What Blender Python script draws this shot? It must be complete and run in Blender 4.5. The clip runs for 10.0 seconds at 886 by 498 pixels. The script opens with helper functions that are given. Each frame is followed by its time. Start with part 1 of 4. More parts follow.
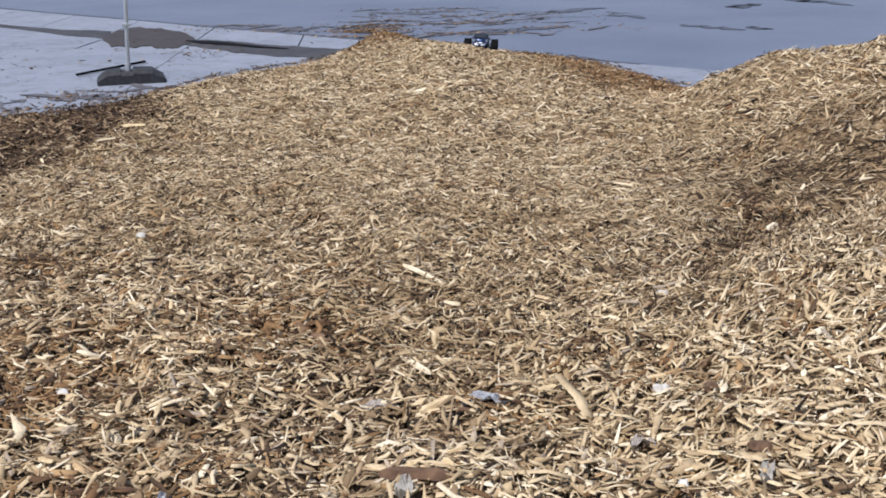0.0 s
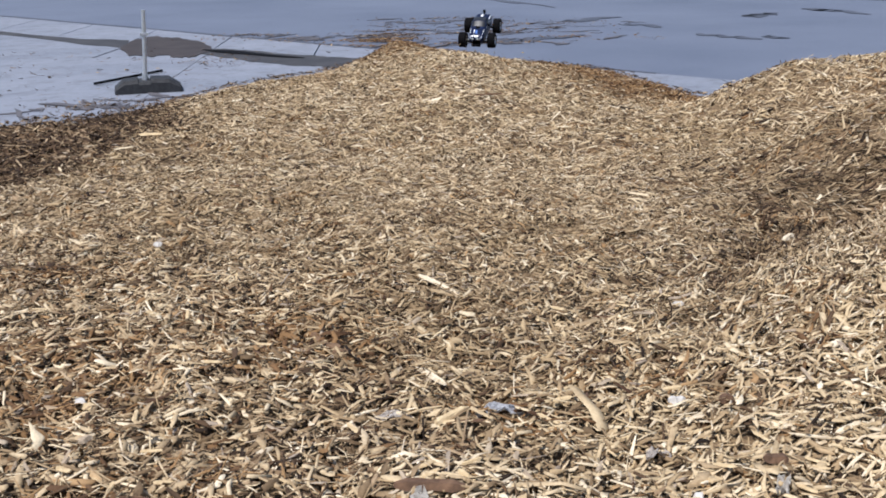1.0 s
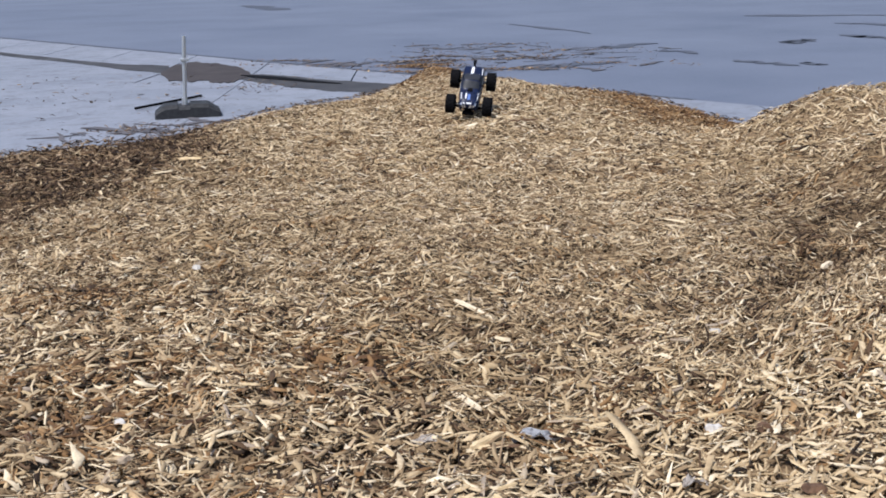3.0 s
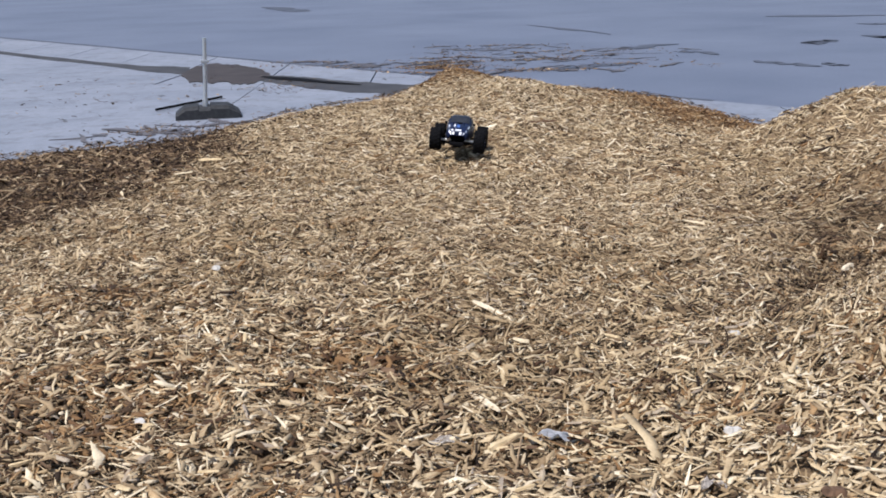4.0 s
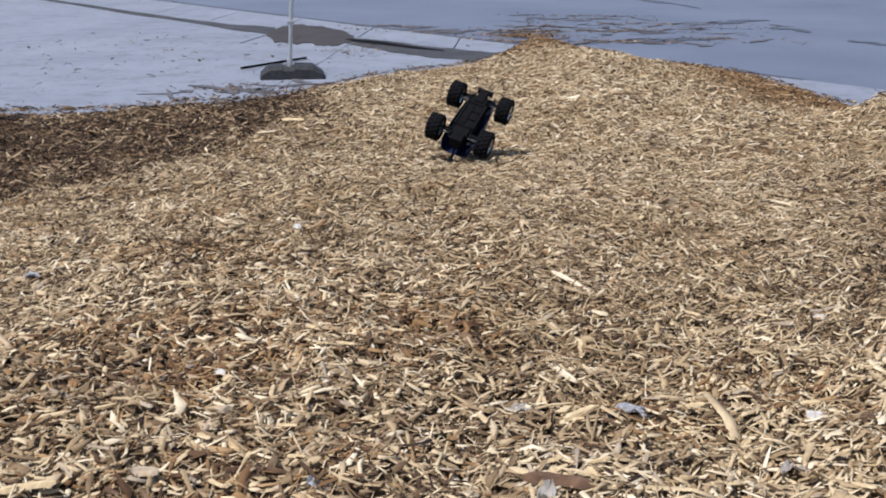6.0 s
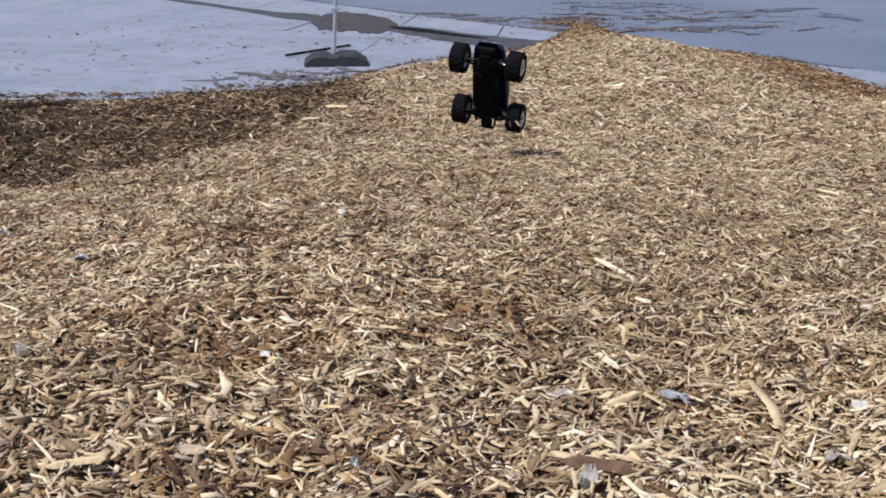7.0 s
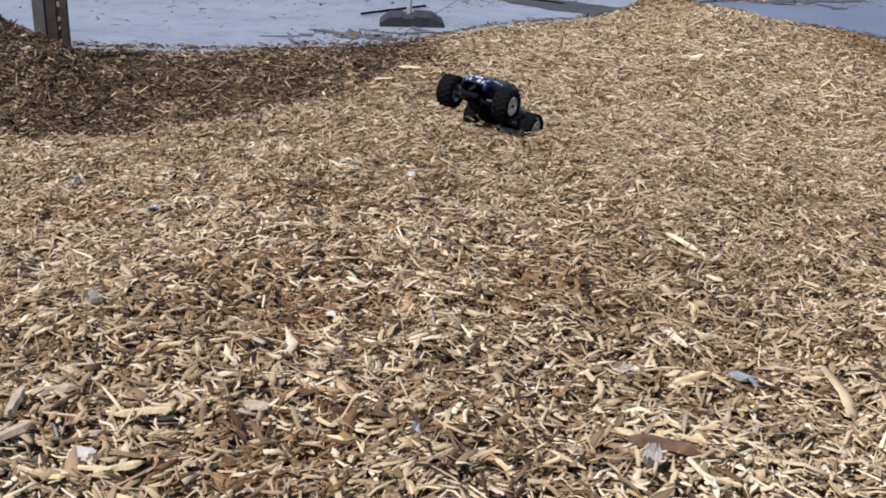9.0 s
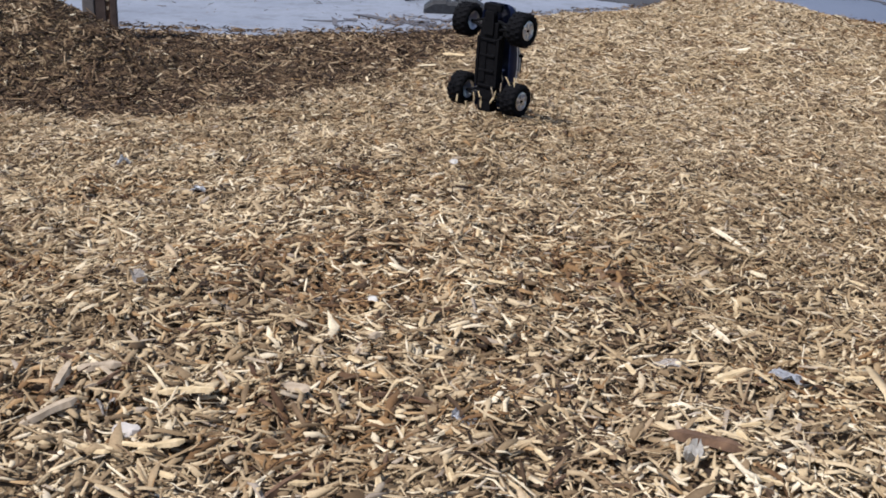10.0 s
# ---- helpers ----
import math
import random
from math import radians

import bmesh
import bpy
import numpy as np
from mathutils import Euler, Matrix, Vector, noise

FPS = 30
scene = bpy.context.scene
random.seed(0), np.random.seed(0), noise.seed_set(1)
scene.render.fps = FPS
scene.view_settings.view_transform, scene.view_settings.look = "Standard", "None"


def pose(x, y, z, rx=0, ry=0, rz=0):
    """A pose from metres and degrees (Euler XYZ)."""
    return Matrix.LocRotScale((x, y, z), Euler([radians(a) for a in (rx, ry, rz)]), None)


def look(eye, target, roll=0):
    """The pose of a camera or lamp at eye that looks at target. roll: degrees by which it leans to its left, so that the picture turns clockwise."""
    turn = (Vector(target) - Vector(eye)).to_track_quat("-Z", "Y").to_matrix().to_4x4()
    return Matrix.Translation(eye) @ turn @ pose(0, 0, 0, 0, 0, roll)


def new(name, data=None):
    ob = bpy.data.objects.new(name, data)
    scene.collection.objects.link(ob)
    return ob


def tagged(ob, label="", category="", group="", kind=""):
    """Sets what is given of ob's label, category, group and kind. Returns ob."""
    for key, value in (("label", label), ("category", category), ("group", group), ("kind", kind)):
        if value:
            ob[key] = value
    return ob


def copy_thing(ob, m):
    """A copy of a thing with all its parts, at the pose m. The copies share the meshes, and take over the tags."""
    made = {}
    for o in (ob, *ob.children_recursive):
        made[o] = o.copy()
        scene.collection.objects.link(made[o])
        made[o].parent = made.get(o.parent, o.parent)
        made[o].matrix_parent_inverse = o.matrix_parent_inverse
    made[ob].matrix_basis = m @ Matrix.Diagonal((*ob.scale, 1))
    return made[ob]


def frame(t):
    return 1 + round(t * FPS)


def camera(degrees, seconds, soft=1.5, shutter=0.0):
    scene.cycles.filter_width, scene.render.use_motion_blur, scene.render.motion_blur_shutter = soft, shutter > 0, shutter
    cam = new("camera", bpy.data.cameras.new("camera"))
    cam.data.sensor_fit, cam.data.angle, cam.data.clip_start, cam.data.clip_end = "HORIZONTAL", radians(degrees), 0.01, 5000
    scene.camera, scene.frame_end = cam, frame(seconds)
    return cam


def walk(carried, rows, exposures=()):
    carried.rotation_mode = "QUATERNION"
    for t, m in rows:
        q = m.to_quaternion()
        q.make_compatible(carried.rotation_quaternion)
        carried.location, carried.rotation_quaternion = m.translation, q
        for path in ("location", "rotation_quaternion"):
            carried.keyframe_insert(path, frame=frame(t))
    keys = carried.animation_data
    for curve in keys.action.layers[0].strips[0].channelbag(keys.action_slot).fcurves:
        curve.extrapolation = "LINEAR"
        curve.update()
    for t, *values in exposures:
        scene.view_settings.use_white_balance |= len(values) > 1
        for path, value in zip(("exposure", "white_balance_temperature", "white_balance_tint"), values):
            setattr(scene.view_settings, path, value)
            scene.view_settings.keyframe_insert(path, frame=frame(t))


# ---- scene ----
import itertools

# ---- camera ----
cam = camera(45.0, 10.0, soft=1.8, shutter=0.3)
PATH = [
    (0.0, pose(0.000, 0.000, 1.200, 73.00, 0.96, -0.29)),
    (0.5, pose(-0.000, -0.001, 1.204, 73.10, 1.13, 0.05)),
    (1.0, pose(-0.001, -0.003, 1.206, 73.46, 1.04, 0.52)),
    (1.5, pose(-0.003, -0.006, 1.207, 73.84, 1.13, 0.95)),
    (2.0, pose(-0.003, -0.008, 1.209, 74.54, 0.94, 1.39)),
    (2.5, pose(-0.005, -0.011, 1.209, 74.78, 1.03, 1.92)),
    (4.0, pose(-0.003, -0.015, 1.210, 74.91, 1.30, 3.43)),
    (4.5, pose(-0.007, -0.016, 1.209, 74.97, 1.30, 4.03)),
    (5.0, pose(-0.012, -0.016, 1.207, 74.76, 0.80, 4.71)),
    (5.5, pose(-0.017, -0.012, 1.205, 73.91, 0.29, 6.01)),
    (6.0, pose(-0.021, -0.013, 1.204, 73.28, -0.21, 7.93)),
    (6.2, pose(-0.023, -0.013, 1.205, 72.71, -0.22, 8.71)),
    (7.3, pose(-0.024, -0.023, 1.198, 72.68, -0.46, 10.86)),
    (7.5, pose(-0.024, -0.011, 1.205, 72.66, -0.91, 11.49)),
    (8.0, pose(-0.029, -0.010, 1.203, 71.95, -1.17, 12.40)),
    (8.5, pose(-0.029, -0.007, 1.200, 71.28, -1.22, 13.30)),
    (9.0, pose(-0.036, -0.007, 1.199, 70.67, -1.53, 14.33)),
    (9.5, pose(-0.040, -0.009, 1.198, 70.27, -2.12, 15.50)),
    (10.0, pose(-0.047, -0.010, 1.199, 69.94, -2.35, 16.70)),
]

walk(cam, PATH, exposures=[(0.0, 0.20, 6260, 13), (10.0, 0.19, 6240, 13)])

# ---- world, sun, exposure ----
SUN_UP, SUN_TURN = 61.0, 216.0
world = bpy.data.worlds.new("world")
scene.world = world
world.use_nodes = True
wn = world.node_tree.nodes
sky = wn.new("ShaderNodeTexSky")
sky.sky_type, sky.sun_disc = "NISHITA", False
sky.sun_elevation, sky.sun_rotation = radians(SUN_UP), radians(SUN_TURN)
wn["Background"].inputs[1].default_value = 0.105
world.node_tree.links.new(sky.outputs[0], wn["Background"].inputs[0])
sun = new("sun", bpy.data.lights.new("sun", "SUN"))
sun.data.energy, sun.data.angle, sun.data.color = 4.75, radians(2.0), (1.0, 0.965, 0.92)
sun_dir = Vector((math.sin(radians(SUN_TURN)) * math.cos(radians(SUN_UP)),
                  math.cos(radians(SUN_TURN)) * math.cos(radians(SUN_UP)), math.sin(radians(SUN_UP))))
sun.matrix_basis = look(sun_dir * 30, (0, 0, 0))
scene.view_settings.exposure = 0.0


# ---- materials ----
def material(name, colour=(0.5, 0.5, 0.5), rough=0.6, metal=0.0):
    m = bpy.data.materials.new(name)
    m.use_nodes = True
    b = m.node_tree.nodes["Principled BSDF"]
    b.inputs["Base Color"].default_value = (*colour, 1)
    b.inputs["Roughness"].default_value = rough
    b.inputs["Metallic"].default_value = metal
    return m, m.node_tree.nodes, m.node_tree.links, b


def ramp(nodes, stops, mode="LINEAR"):
    r = nodes.new("ShaderNodeValToRGB")
    r.color_ramp.interpolation = mode
    e = r.color_ramp.elements
    while len(e) < len(stops):
        e.new(0.5)
    for k, (p, c) in enumerate(stops):
        e[k].position, e[k].color = p, (*c, 1)
    return r


def noise_tex(nodes, links, scale, detail=4.0, rough=0.6, space="Object"):
    c = nodes.new("ShaderNodeTexCoord")
    n = nodes.new("ShaderNodeTexNoise")
    n.inputs["Scale"].default_value, n.inputs["Detail"].default_value, n.inputs["Roughness"].default_value = scale, detail, rough
    links.new(c.outputs[space], n.inputs["Vector"])
    return n


def mix(nodes, links, kind, fac, a, b):
    m = nodes.new("ShaderNodeMix")
    m.data_type, m.blend_type = "RGBA", kind
    if isinstance(fac, float):
        m.inputs[0].default_value = fac
    else:
        links.new(fac, m.inputs[0])
    for sock, v in ((m.inputs[6], a), (m.inputs[7], b)):
        if isinstance(v, tuple):
            sock.default_value = (*v, 1)
        else:
            links.new(v, sock)
    return m.outputs[2]


def bump(nodes, links, b, height, strength, distance):
    n = nodes.new("ShaderNodeBump")
    n.inputs["Strength"].default_value, n.inputs["Distance"].default_value = strength, distance
    links.new(height, n.inputs["Height"])
    links.new(n.outputs[0], b.inputs["Normal"])


def chip_material(name, stops, patch):
    """Shredded wood: one tone a chip, drifting over the pile, with grain."""
    m, n, l, b = material(name, rough=0.85)
    g = n.new("ShaderNodeNewGeometry")
    r = ramp(n, stops)
    l.new(g.outputs["Random Per Island"], r.inputs[0])
    big = noise_tex(n, l, 1.3, 3.0)
    rb = ramp(n, [(0.38, patch[0]), (0.62, patch[1])])
    l.new(big.outputs[0], rb.inputs[0])
    c = mix(n, l, "MULTIPLY", 1.0, r.outputs[0], rb.outputs[0])
    damp = noise_tex(n, l, 9.0, 3.0)
    rd = ramp(n, [(0.36, (0.74, 0.71, 0.68)), (0.56, (1.0, 1.0, 1.0))])
    l.new(damp.outputs[0], rd.inputs[0])
    c = mix(n, l, "MULTIPLY", 1.0, c, rd.outputs[0])
    fine = noise_tex(n, l, 260.0, 2.0)
    rf = ramp(n, [(0.3, (0.72, 0.70, 0.68)), (0.7, (1.0, 1.0, 1.0))])
    l.new(fine.outputs[0], rf.inputs[0])
    c = mix(n, l, "MULTIPLY", 0.8, c, rf.outputs[0])
    l.new(c, b.inputs["Base Color"])
    b.inputs["Specular IOR Level"].default_value = 0.25
    return m


FRESH = chip_material("fresh_chips", [
    (0.0, (0.115, 0.076, 0.042)), (0.12, (0.215, 0.152, 0.088)), (0.34, (0.365, 0.270, 0.160)), (0.58, (0.485, 0.375, 0.232)),
    (0.80, (0.65, 0.525, 0.340)), (0.94, (0.82, 0.72, 0.53)), (0.98, (0.42, 0.35, 0.27)), (1.0, (0.36, 0.30, 0.24))],
    ((0.80, 0.77, 0.72), (1.0, 1.0, 1.0)))
# damp weathered mulch, and the shade painted on the side heap's flank
DARK = chip_material("weathered_and_shade_chips", [
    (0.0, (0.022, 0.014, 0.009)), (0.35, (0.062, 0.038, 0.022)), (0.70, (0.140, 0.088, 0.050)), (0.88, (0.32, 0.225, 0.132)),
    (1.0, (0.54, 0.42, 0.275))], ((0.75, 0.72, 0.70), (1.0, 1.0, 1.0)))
RUSTY = chip_material("reddish_chips", [
    (0.0, (0.07, 0.038, 0.022)), (0.35, (0.19, 0.108, 0.050)), (0.70, (0.32, 0.195, 0.090)), (0.92, (0.45, 0.30, 0.155)),
    (1.0, (0.56, 0.42, 0.25))], ((0.8, 0.76, 0.72), (1.0, 1.0, 1.0)))

PALE = chip_material("pale_chips", [
    (0.0, (0.19, 0.13, 0.075)), (0.15, (0.43, 0.32, 0.185)), (0.45, (0.58, 0.455, 0.28)), (0.8, (0.72, 0.595, 0.40)), (1.0, (0.85, 0.76, 0.58))],
    ((0.88, 0.86, 0.82), (1.0, 1.0, 1.0)))

BED, n, l, b = material("mulch_bed", rough=0.95)
v1 = noise_tex(n, l, 60.0, 6.0)
r1 = ramp(n, [(0.33, (0.085, 0.052, 0.026)), (0.48, (0.17, 0.112, 0.058)), (0.60, (0.27, 0.190, 0.105)), (0.72, (0.36, 0.265, 0.158))])
l.new(v1.outputs[0], r1.inputs[0])
l.new(r1.outputs[0], b.inputs["Base Color"])
bump(n, l, b, v1.outputs[0], 0.8, 0.02)

ASPHALT, n, l, b = material("asphalt", rough=0.8)
a1 = noise_tex(n, l, 0.35, 5.0)
ra = ramp(n, [(0.3, (0.094, 0.117, 0.168)), (0.5, (0.118, 0.142, 0.196)), (0.7, (0.136, 0.162, 0.218))])
l.new(a1.outputs[0], ra.inputs[0])
a2 = noise_tex(n, l, 45.0, 4.0)
rb = ramp(n, [(0.3, (0.8, 0.8, 0.8)), (0.7, (1.0, 1.0, 1.0))])
l.new(a2.outputs[0], rb.inputs[0])
l.new(mix(n, l, "MULTIPLY", 1.0, ra.outputs[0], rb.outputs[0]), b.inputs["Base Color"])
bump(n, l, b, a2.outputs[0], 0.4, 0.006)

CONCRETE, n, l, b = material("concrete", rough=0.85)
a1 = noise_tex(n, l, 0.8, 8.0, 0.7)
ra = ramp(n, [(0.25, (0.150, 0.170, 0.212)), (0.5, (0.205, 0.228, 0.276)), (0.75, (0.245, 0.268, 0.318))])
l.new(a1.outputs[0], ra.inputs[0])
a2 = noise_tex(n, l, 30.0, 5.0)
rb = ramp(n, [(0.3, (0.82, 0.82, 0.82)), (0.7, (1.0, 1.0, 1.0))])
l.new(a2.outputs[0], rb.inputs[0])
a3 = noise_tex(n, l, 4.5, 6.0, 0.75)
rc = ramp(n, [(0.36, (0.68, 0.66, 0.64)), (0.50, (1.0, 1.0, 1.0))])
l.new(a3.outputs[0], rc.inputs[0])
c = mix(n, l, "MULTIPLY", 1.0, ra.outputs[0], rb.outputs[0])
l.new(mix(n, l, "MULTIPLY", 0.75, c, rc.outputs[0]), b.inputs["Base Color"])
bump(n, l, b, a2.outputs[0], 0.3, 0.004)


def speckled(name, lo, hi, scale, rough, metal=0.0, relief=0.0):
    m, n, l, b = material(name, rough=rough, metal=metal)
    t = noise_tex(n, l, scale, 5.0)
    r = ramp(n, [(0.3, lo), (0.7, hi)])
    l.new(t.outputs[0], r.inputs[0])
    l.new(r.outputs[0], b.inputs["Base Color"])
    if rough >= 0.65:
        b.inputs["Specular IOR Level"].default_value = 0.25 if rough < 0.85 or hi[0] > 0.02 else 0.10
    if relief:
        bump(n, l, b, t.outputs[0], 0.5, relief)
    return m


MUD = speckled("wet_silt", (0.032, 0.033, 0.038), (0.062, 0.062, 0.066), 3.0, 0.75, relief=0.004)
SMEAR = speckled("thin_mulch_film", (0.066, 0.066, 0.078), (0.122, 0.116, 0.124), 5.0, 0.85, relief=0.004)
PUDDLE = speckled("damp_earth", (0.034, 0.028, 0.028), (0.060, 0.050, 0.048), 4.0, 0.7, relief=0.004)
TAR = speckled("crack_sealant", (0.050, 0.058, 0.080), (0.085, 0.095, 0.12), 9.0, 0.7)
RUBBER = speckled("black_rubber", (0.018, 0.019, 0.022), (0.04, 0.042, 0.046), 30.0, 0.7, relief=0.002)
TYRE = speckled("tyre_rubber", (0.003, 0.003, 0.004), (0.007, 0.007, 0.008), 80.0, 0.9, relief=0.001)
GALV = speckled("galvanised_steel", (0.42, 0.44, 0.47), (0.58, 0.60, 0.62), 40.0, 0.45, 0.8)
PLASTIC = speckled("black_plastic", (0.0025, 0.0025, 0.0035), (0.006, 0.006, 0.007), 60.0, 0.85)
CHROME = speckled("satin_chrome", (0.55, 0.56, 0.58), (0.75, 0.76, 0.78), 50.0, 0.3, 0.9)
SHELL = speckled("navy_lexan", (0.007, 0.011, 0.032), (0.013, 0.021, 0.055), 25.0, 0.30)
WHITE = speckled("white_paint", (0.62, 0.64, 0.68), (0.78, 0.79, 0.80), 40.0, 0.3)
GLASSY = speckled("smoked_window", (0.020, 0.023, 0.030), (0.035, 0.038, 0.045), 25.0, 0.34)
for paint in (SHELL, GLASSY):
    paint.node_tree.nodes["Principled BSDF"].inputs["Specular IOR Level"].default_value = 0.16
# colour of the bluish reflection painted on the bonnet
BLUE = speckled("blue_sheen_paint", (0.05, 0.11, 0.32), (0.08, 0.16, 0.42), 40.0, 0.3)
WOOD = speckled("weathered_timber", (0.045, 0.032, 0.028), (0.10, 0.072, 0.060), 14.0, 0.85, relief=0.004)
FILM = speckled("pale_plastic_film", (0.42, 0.43, 0.46), (0.60, 0.61, 0.63), 60.0, 0.35, relief=0.003)
LEAF = speckled("dry_grey_leaf", (0.40, 0.365, 0.33), (0.57, 0.52, 0.475), 70.0, 0.7, relief=0.002)
BARK = speckled("brown_bark", (0.07, 0.042, 0.028), (0.17, 0.10, 0.060), 60.0, 0.9, relief=0.004)
RUST = speckled("orange_bark", (0.12, 0.072, 0.042), (0.21, 0.135, 0.082), 70.0, 0.9, relief=0.003)
STRAW = speckled("pale_split_wood", (0.42, 0.31, 0.17), (0.62, 0.49, 0.30), 90.0, 0.8, relief=0.001)
CREAM = speckled("cream_split_wood", (0.60, 0.49, 0.33), (0.80, 0.69, 0.51), 90.0, 0.8, relief=0.001)
GREYWOOD = speckled("grey_split_wood", (0.29, 0.225, 0.155), (0.43, 0.345, 0.25), 90.0, 0.85, relief=0.001)
GREYBOARD = speckled("greyed_timber", (0.10, 0.090, 0.084), (0.18, 0.160, 0.148), 14.0, 0.85, relief=0.003)
STONE = speckled("pale_stone", (0.45, 0.425, 0.385), (0.64, 0.61, 0.56), 60.0, 0.7, relief=0.002)


# ---- mesh helpers ----
def mesh_of(name, verts, faces, mat, smooth=False):
    me = bpy.data.meshes.new(name)
    me.from_pydata([tuple(v) for v in verts], [], faces)
    me.materials.append(mat)
    if smooth:
        me.polygons.foreach_set("use_smooth", [True] * len(me.polygons))
    me.update()
    return me


def part(name, bm, mat, parent=None, label="", smooth=False, m=None):
    """Links a bmesh as one mesh object under a thing or part."""
    bmesh.ops.recalc_face_normals(bm, faces=bm.faces)
    me = bpy.data.meshes.new(name)
    bm.to_mesh(me)
    bm.free()
    for mm in (mat if isinstance(mat, (list, tuple)) else [mat]):
        me.materials.append(mm)
    if smooth:
        me.polygons.foreach_set("use_smooth", [True] * len(me.polygons))
    ob = new(name, me)
    ob.parent = parent
    if m is not None:
        ob.matrix_basis = m
    if label:
        tagged(ob, label)
    return ob


def add_box(bm, x0, x1, y0, y1, z0, z1, bevel=0.0, m=None):
    r = bmesh.ops.create_cube(bm, size=1)
    t = Matrix.Translation(((x0 + x1) / 2, (y0 + y1) / 2, (z0 + z1) / 2)) @ Matrix.Diagonal((x1 - x0, y1 - y0, z1 - z0, 1))
    bmesh.ops.transform(bm, matrix=(m @ t) if m else t, verts=r["verts"])
    if bevel:
        es = {e for v in r["verts"] for e in v.link_edges}
        bmesh.ops.bevel(bm, geom=list(es), offset=bevel, segments=2, affect="EDGES", profile=0.6)
    return bm


def add_rod(bm, a, b, r, r2=None, seg=10):
    a, b = Vector(a), Vector(b)
    d = b - a
    q = d.to_track_quat("Z", "Y").to_matrix().to_4x4()
    bmesh.ops.create_cone(bm, cap_ends=True, segments=seg, radius1=r, radius2=r if r2 is None else r2, depth=d.length,
                          matrix=Matrix.Translation((a + b) / 2) @ q)
    return bm


def lathe(bm, profile, seg=28, axis="y"):
    """Turns (radius, offset) pairs about the axis."""
    rings = []
    for r, o in profile:
        ring = []
        for k in range(seg):
            a = 2 * math.pi * k / seg
            ring.append(bm.verts.new((r * math.cos(a), o, r * math.sin(a))))
        rings.append(ring)
    for p, q in zip(rings, rings[1:]):
        for k in range(seg):
            bm.faces.new((p[k], p[(k + 1) % seg], q[(k + 1) % seg], q[k]))
    return rings


# ---- the lie of the mulch ----
EDGE_X = np.array([-9.0, -6.0, -4.3, -3.2, -2.9, -2.5, -2.15, -1.8, -1.35, -1.0, -0.7, -0.4, 0.0, 0.8, 1.45, 1.75, 2.4, 3.2, 6.0, 9.0])
EDGE_Y = np.array([6.2, 6.4, 6.5, 6.8, 7.25, 7.25, 7.95, 9.0, 9.45, 9.95, 11.9, 11.6, 10.5, 10.0, 9.3, 7.7, 7.8, 8.2, 9.5, 11.0])
PROFILE_Y = np.array([-6.0, -2.0, 0.0, 1.0, 1.5, 2.0, 2.5, 3.2, 4.0, 4.6, 5.4, 6.2, 7.0, 8.0, 9.0, 10.0, 11.0])
PROFILE_Z = np.array([0.30, 0.45, 0.50, 0.48, 0.44, 0.41, 0.39, 0.34, 0.25, 0.155, 0.090, 0.072, 0.100, 0.165, 0.207, 0.165, 0.10])


def waves(x, y, seed, scale, octaves=3):
    r = np.random.RandomState(seed)
    out = np.zeros_like(x)
    for o in range(octaves):
        f = 2 ** o / scale
        for _ in range(4):
            a, p = r.uniform(0, 2 * math.pi, 2)
            out += np.sin(2 * math.pi * f * (x * math.cos(a) + y * math.sin(a)) + p) * 0.25 / 1.7 ** o
    return out


def hill(x, y, cx, cy, sx, sy, turn=0.0):
    c, s = math.cos(radians(turn)), math.sin(radians(turn))
    u, v = (x - cx) * c + (y - cy) * s, -(x - cx) * s + (y - cy) * c
    return np.exp(-(u / sx) ** 2 - (v / sy) ** 2)


def smooth_edge(x):
    return sum(np.interp(x + d, EDGE_X, EDGE_Y) for d in (-0.16, -0.08, 0.0, 0.08, 0.16)) / 5


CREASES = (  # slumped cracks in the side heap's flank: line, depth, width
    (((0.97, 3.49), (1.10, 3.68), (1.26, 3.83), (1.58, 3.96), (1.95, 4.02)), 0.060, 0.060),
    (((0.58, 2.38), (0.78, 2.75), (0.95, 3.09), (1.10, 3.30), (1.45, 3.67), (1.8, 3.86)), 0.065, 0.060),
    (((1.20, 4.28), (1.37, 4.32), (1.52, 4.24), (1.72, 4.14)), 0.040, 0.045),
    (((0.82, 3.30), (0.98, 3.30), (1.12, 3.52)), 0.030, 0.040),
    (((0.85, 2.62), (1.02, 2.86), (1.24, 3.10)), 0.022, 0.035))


def crease(x, y, line, width):
    """1 on the line, fading over its width."""
    best = np.full(np.shape(x), 9.0)
    for (ax, ay), (bx, by) in zip(line, line[1:]):
        u = np.clip(((x - ax) * (bx - ax) + (y - ay) * (by - ay)) / ((bx - ax) ** 2 + (by - ay) ** 2), 0, 1)
        best = np.minimum(best, np.hypot(x - ax - u * (bx - ax), y - ay - u * (by - ay)))
    return np.exp(-(best / width) ** 2)


